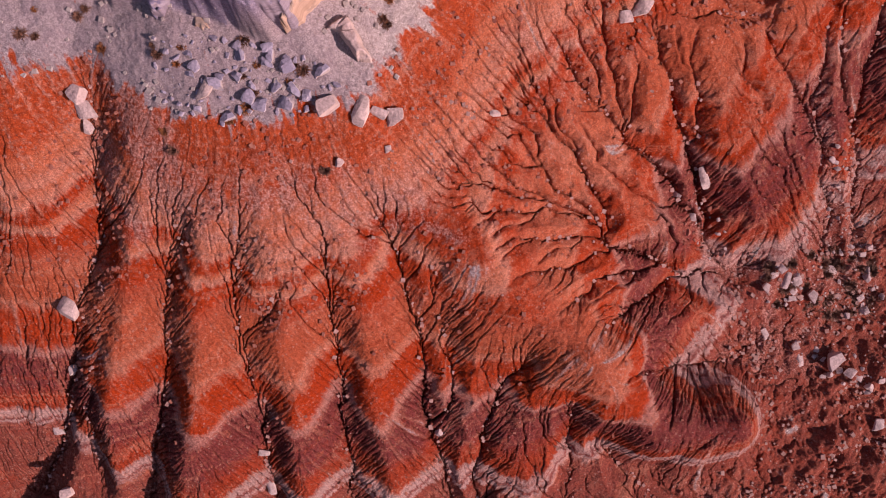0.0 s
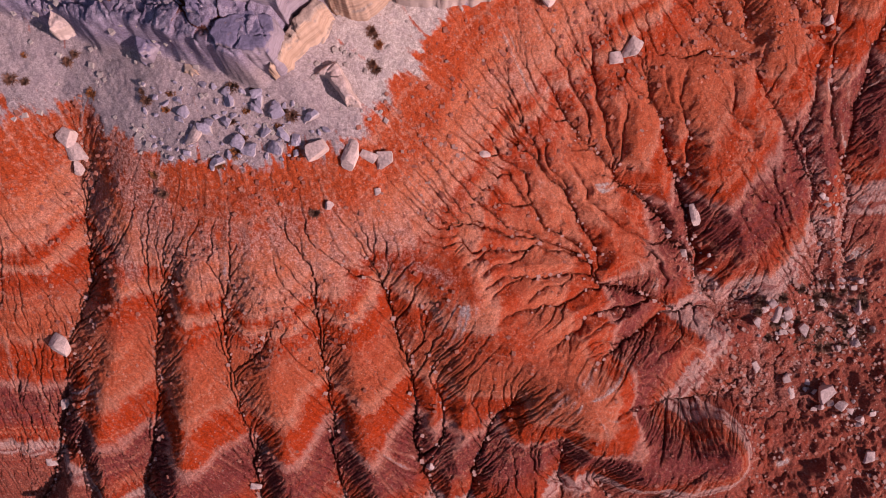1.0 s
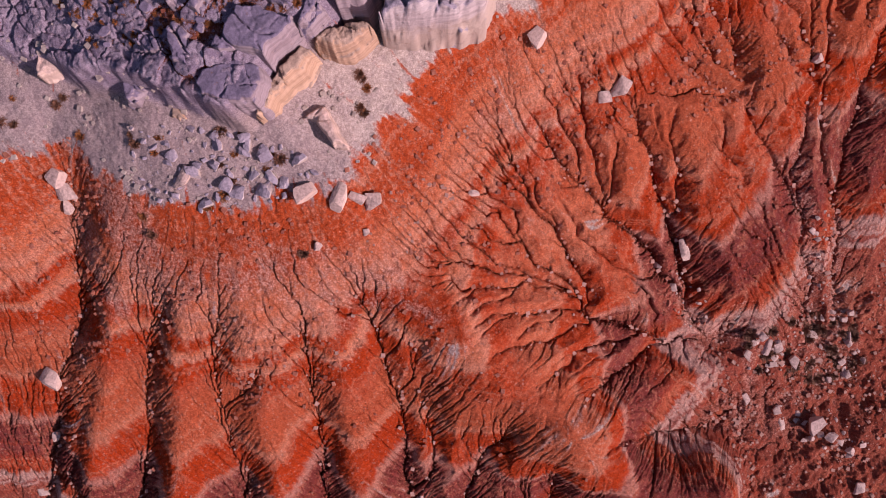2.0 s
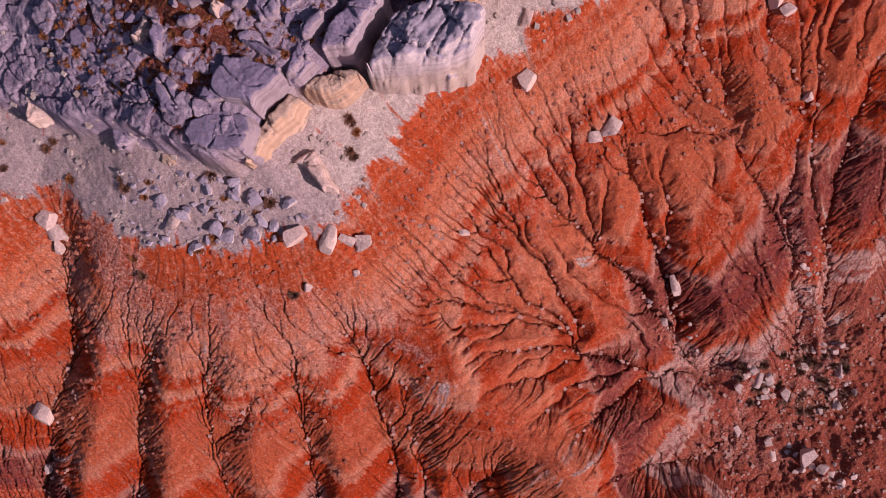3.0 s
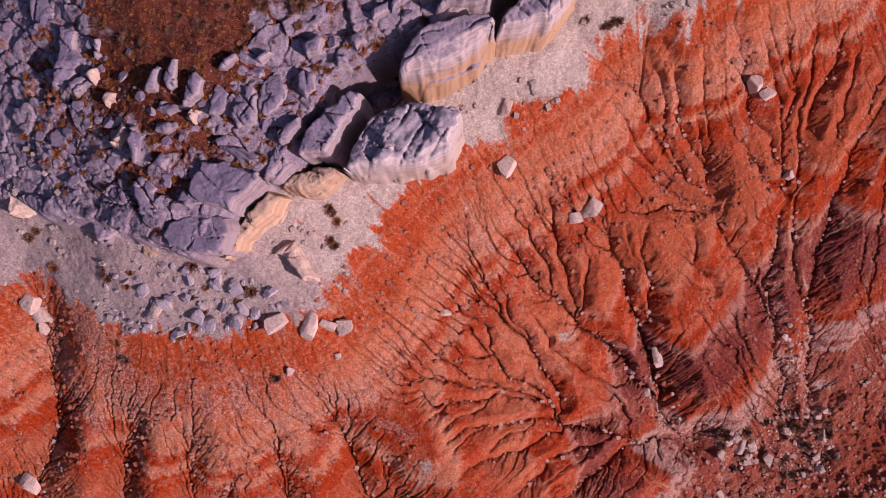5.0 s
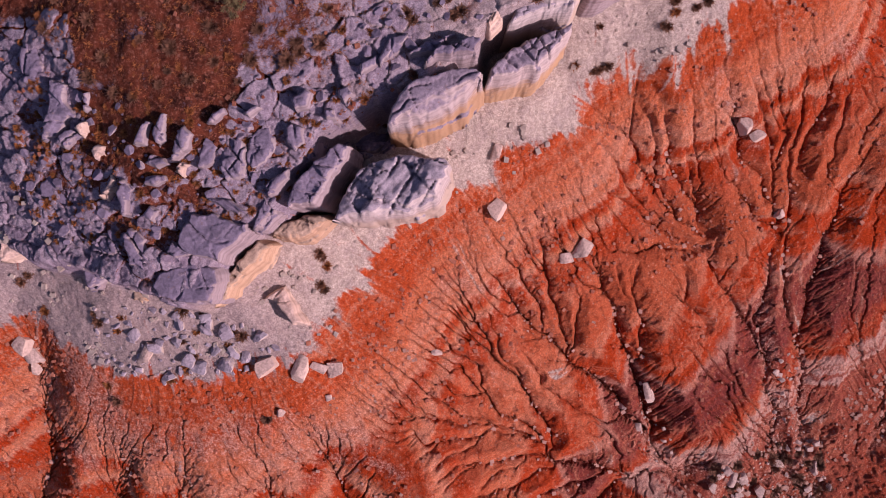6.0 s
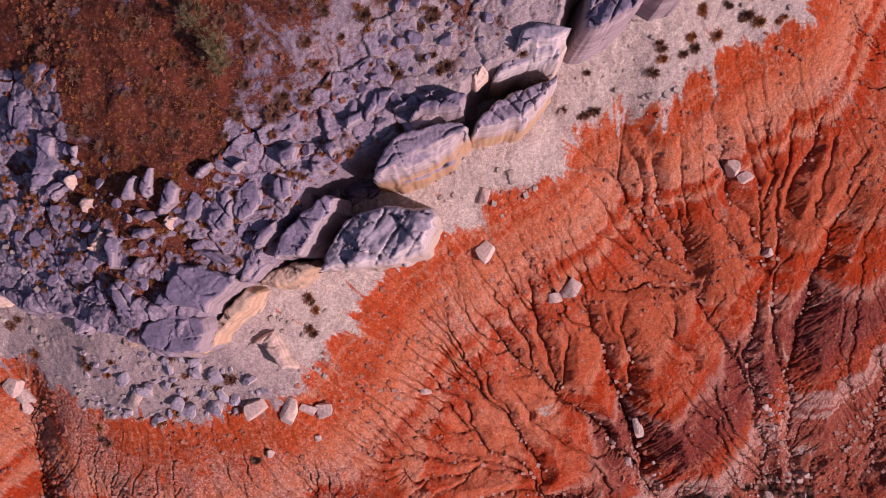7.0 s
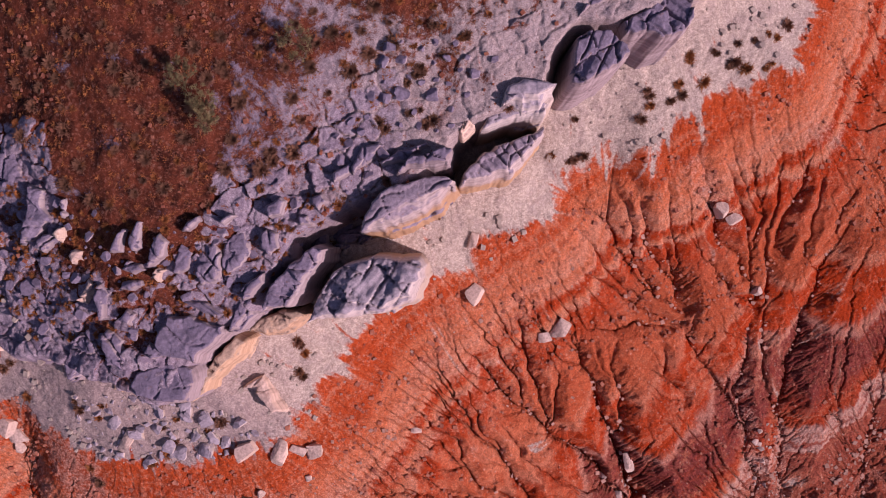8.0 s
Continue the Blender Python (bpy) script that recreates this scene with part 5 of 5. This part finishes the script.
rubble_field("valley_rubble", *scattered(80000, 3, 0.05, 0.5, lambda x, y, z, cut, d: np.where((z < -6.5) & (x > 26), 0.12 + 0.6 * ease(grain(x * 0.4, y * 0.4, 9), 0.4, 0.9), 0)), 3, PINKISH, "pale and brown stones over the valley floor")
rubble_field("plateau_rubble", *scattered(60000, 4, 0.06, 0.35, lambda x, y, z, cut, d: np.where(z > 14, 0.35 * ease(grain(x * 0.4, y * 0.4, 10), 0.3, 0.9), 0)), 4, RUBBLE, "grey stone chips over the plateau soil")


def gully_floor_places(seed):
    """Places along the gully floors, a few to the metre."""
    r = np.random.default_rng(seed)
    xs, ys = [], []
    for line, d0, d1, w0, w1, lop in GULLIES:
        if w1 < 1.0:
            continue
        for (ax, ay), (bx, by) in zip(line[1:], line[2:]):
            n = int(3.6 * math.dist((ax, ay), (bx, by)))
            k = r.random(n)
            xs.append(ax + k * (bx - ax) + r.normal(0, 0.16, n))
            ys.append(ay + k * (by - ay) + r.normal(0, 0.16, n))
    x, y = np.concatenate(xs), np.concatenate(ys)
    sx, sy = 0.9 * fractal(x * 0.45, y * 0.45, 5, 3), 0.9 * fractal(x * 0.45, y * 0.45, 9, 3)
    keep = (x > -46) & (x < 52) & (y > -26) & (y < 46)
    x, y = (x - sx)[keep], (y - sy)[keep]
    return x, y, 0.05 + 0.40 * r.random(len(x)) ** 5


rubble_field("gully_rubble", *gully_floor_places(5), 5, PINKISH, "pale pink stones along the gully floors")


# ---- plants ----
def tuft_mesh(name, seed, material, blades, spread_out, tall):
    """A clump of thin blades that lean outwards."""
    r = np.random.default_rng(seed)
    points, faces = [], []
    for _ in range(blades):
        a, lean, size = r.uniform(0, 6.28), r.uniform(0.05, 1.0), r.uniform(0.25, 1.0) ** 1.3
        root = np.array([math.cos(a), math.sin(a), 0]) * r.uniform(0, 0.8) * spread_out
        side = np.array([-math.sin(a), math.cos(a), 0]) * r.uniform(0.012, 0.03)
        way = np.array([math.cos(a) * lean * spread_out, math.sin(a) * lean * spread_out, tall * (1.1 - 0.6 * lean)])
        middle, tip = root + way * 0.55 * size, root + way * size - np.array([0, 0, 0.12 * lean])
        k = len(points)
        points += [root - side, root + side, middle + side, middle - side, tip + side * 0.3, tip - side * 0.3]
        faces += [(k, k + 1, k + 2, k + 3), (k + 3, k + 2, k + 4, k + 5)]
    return mesh_of(name, points, faces, material, smooth=False)


TUFTS = [tuft_mesh("tuft_shape", 500 + k, STRAW, 330, 0.36, 0.30) for k in range(4)]
BRUSH = [tuft_mesh("brush_shape", 520 + k, TWIG, 420, 0.38, 0.34) for k in range(3)]


def plant(name, mesh, x, y, z, size, turn, label, group):
    ob = new(name, mesh)
    ob.matrix_world = pose(x, y, z - 0.03, 0, 0, turn) @ Matrix.Scale(size, 4)
    return tagged(ob, label, "shrub", group)


TOP_AREA = [(-20.3, 41.2), (-20.4, 31.4), (-16.3, 28.4), (-10.2, 26.7), (-4.1, 28.7), (-0.0, 31.5), (4.7, 35.5), (9.4, 38.2), (12.1, 41.6)]
for area, count, shapes, name, label, group, low, high, gap in (
    (TOP_AREA, 70, TUFTS, "grass_tuft", "dry orange-brown grass clump on the plateau soil", "dry tufts of the plateau", 0.45, 0.8, 0.9),
    (TOP_AREA, 90, BRUSH, "dark_brush", "dark leafless brush on the plateau soil", "dark brush of the plateau", 0.6, 1.3, 1.0),
    (VALLEY_AREA, 30, BRUSH, "brown_brush", "dark brown brush among stones on the valley floor", "brown brush of the valley", 0.9, 1.8, 0.8),
    (RIM_AREA, 190, TUFTS, "grass_tuft", "dry orange-brown grass clump between cliff-top stones", "dry tufts of the cliff top", 0.4, 0.85, 0.4),
):
    for x, y in strewn(area, count, rng, gap):
        plant(name, rng.choice(shapes), x, y, ground_at(x, y), rng.uniform(low, high), rng.uniform(0, 360), label, group)


def grass_field(name, places, seed, label):
    """Small dry tufts too many to count, joined."""
    r = np.random.default_rng(seed)
    shapes = [tuft_mesh("small_tuft", 560 + k, STRAW, 46, 0.36, 0.30) for k in range(3)]
    points, faces, total = [], [], 0
    for x, y in places:
        me = shapes[int(r.integers(3))]
        co = np.empty(3 * len(me.vertices), np.float32)
        me.vertices.foreach_get("co", co)
        ring = np.empty(len(me.loops), np.int32)
        me.loops.foreach_get("vertex_index", ring)
        co, a, size = co.reshape(-1, 3) * np.array([1, 1, 0.8]), r.uniform(0, 6.28), r.uniform(0.25, 0.7)
        c, n = math.cos(a) * size, math.sin(a) * size
        points.append(np.stack([co[:, 0] * c - co[:, 1] * n + x, co[:, 0] * n + co[:, 1] * c + y, co[:, 2] * size + ground_at(x, y) - 0.02], 1))
        faces.append(ring.reshape(-1, 4) + total)
        total += len(co)
    for me in shapes:
        bpy.data.meshes.remove(me)
    return tagged(new(name, mesh_of(name, np.concatenate(points), np.concatenate(faces), STRAW, smooth=False)), label, "grass", kind="stuff")


grass_field("plateau_grass", strewn(TOP_AREA, 900, random.Random(21), 0.2) + strewn(RIM_AREA, 160, random.Random(22), 0.3), 7, "small dry orange-brown tufts over the plateau soil")

# plants that stand alone on the ledge and the plateau
for line, shapes, name, label, group in (
    ([(-28.6, 16.8), (-18.1, 14.0), (-18.6, 13.0), (-13.0, 12.9), (-10.9, 11.9), (-14.0, 10.1), (-15.4, 9.3), (-20.3, 8.7), (-24.2, 14.3)], TUFTS, "grass_tuft", "dry yellow-brown grass clump on the pale ledge", "dry tufts of the ledge"),
    ([(-20.2, 14.2), (-19.9, 13.6), (-13.8, 14.5), (-12.4, 14.2), (-14.1, 12.2), (-9.9, 12.6), (-19.9, 7.3), (-8.8, 5.9), (-4.3, 16.3), (-28.8, 15.0), (-29.8, 15.2), (-25.1, 16.9), (-25.7, 16.4), (-11.4, 10.5), (-13.4, 11.1), (-10.5, 12.9)], BRUSH, "brown_brush", "dark brown leafless brush on the pale ledge", "brown brush of the ledge"),
    ([(23.0, 38.7), (23.0, 38.4), (28.5, 40.1), (29.1, 39.9), (28.7, 38.0), (29.0, 38.3), (22.4, 36.7), (24.2, 36.9), (27.2, 37.9), (20.5, 35.3), (-3.8, 17.6), (-4.2, 16.1), (13.9, 32.0)], TUFTS, "grass_tuft", "dry yellow-brown grass clump on the pale ledge", "dry tufts of the ledge"),
    ([(15.4, 34.4), (15.6, 31.7), (16.2, 32.0), (15.2, 31.6), (20.0, 34.4), (20.2, 36.2), (20.4, 35.9), (21.9, 35.6), (22.7, 36.0), (25.0, 38.8), (24.7, 39.0), (26.0, 38.0), (26.3, 38.3), (26.4, 39.5), (27.6, 39.7), (29.9, 40.8), (-4.3, 18.5), (-4.1, 18.2), (-4.0, 15.9)], BRUSH, "brown_brush", "dark brown leafless brush on the pale ledge", "brown brush of the ledge"),
    ([(4.9, 35.8), (4.6, 35.6), (2.3, 32.9), (2.7, 32.6), (5.5, 33.1), (5.1, 32.8), (4.8, 33.7), (4.2, 33.5), (2.8, 29.5), (1.2, 27.4), (10.1, 33.9), (-4.0, 30.6), (-6.5, 35.6)], BRUSH, "brown_brush", "wide dark brown brush near the cliff top", "brown brush of the cliff top"),
):
    for x, y in line:
        plant(name, rng.choice(shapes), x, y, ground_at(x, y), rng.uniform(0.65, 1.3), rng.uniform(0, 360), label, group)


def bush(x, y, z, size, seed):
    """A grey-green shrub: twisted stems and a crown of many small leaves in clumps."""
    r = np.random.default_rng(seed)
    root = new("shrub")
    root.location = (x, y, z)
    stems, crown_points, crown_faces = bmesh.new(), [], []
    for k in range(9):
        a = k * 0.7 + r.uniform(-0.3, 0.3)
        end = Vector((math.cos(a) * r.uniform(0.4, 0.9) * size, math.sin(a) * r.uniform(0.4, 0.9) * size, r.uniform(0.6, 1.1) * size))
        made = bmesh.ops.create_cone(stems, segments=6, radius1=0.05 * size, radius2=0.015 * size, depth=end.length)
        turn = Vector((0, 0, 1)).rotation_difference(end).to_matrix().to_4x4()
        bmesh.ops.transform(stems, matrix=Matrix.Translation(end / 2) @ turn, verts=made["verts"])
        for c in range(6):
            middle = np.array(end) + r.normal(size=3) * np.array([0.22, 0.22, 0.14]) * size
            for _ in range(42):
                p = middle + r.normal(size=3) * 0.075 * size
                u, v = r.normal(size=3), r.normal(size=3)
                u, v = u / np.linalg.norm(u) * 0.045, v / np.linalg.norm(v) * 0.03
                i = len(crown_points)
                crown_points += [p - u, p + v, p + u, p - v]
                crown_faces.append((i, i + 1, i + 2, i + 3))
    me = bpy.data.meshes.new("stems")
    stems.to_mesh(me)
    stems.free()
    me.materials.append(TWIG)
    for name, data in (("stems", me), ("crown", mesh_of("crown", crown_points, crown_faces, LEAF, smooth=False))):
        new(name, data).parent = root
    return tagged(root, "grey-green leafy shrub on the dark plateau soil", "shrub", "green shrubs of the plateau")


bush(-8.72, 35.29, 18.70, 0.95, 1)
bush(-7.61, 33.72, 18.42, 0.9, 2)
bush(-7.47, 32.99, 18.26, 0.8, 3)
bush(-2.01, 37.04, 18.85, 1.0, 4)
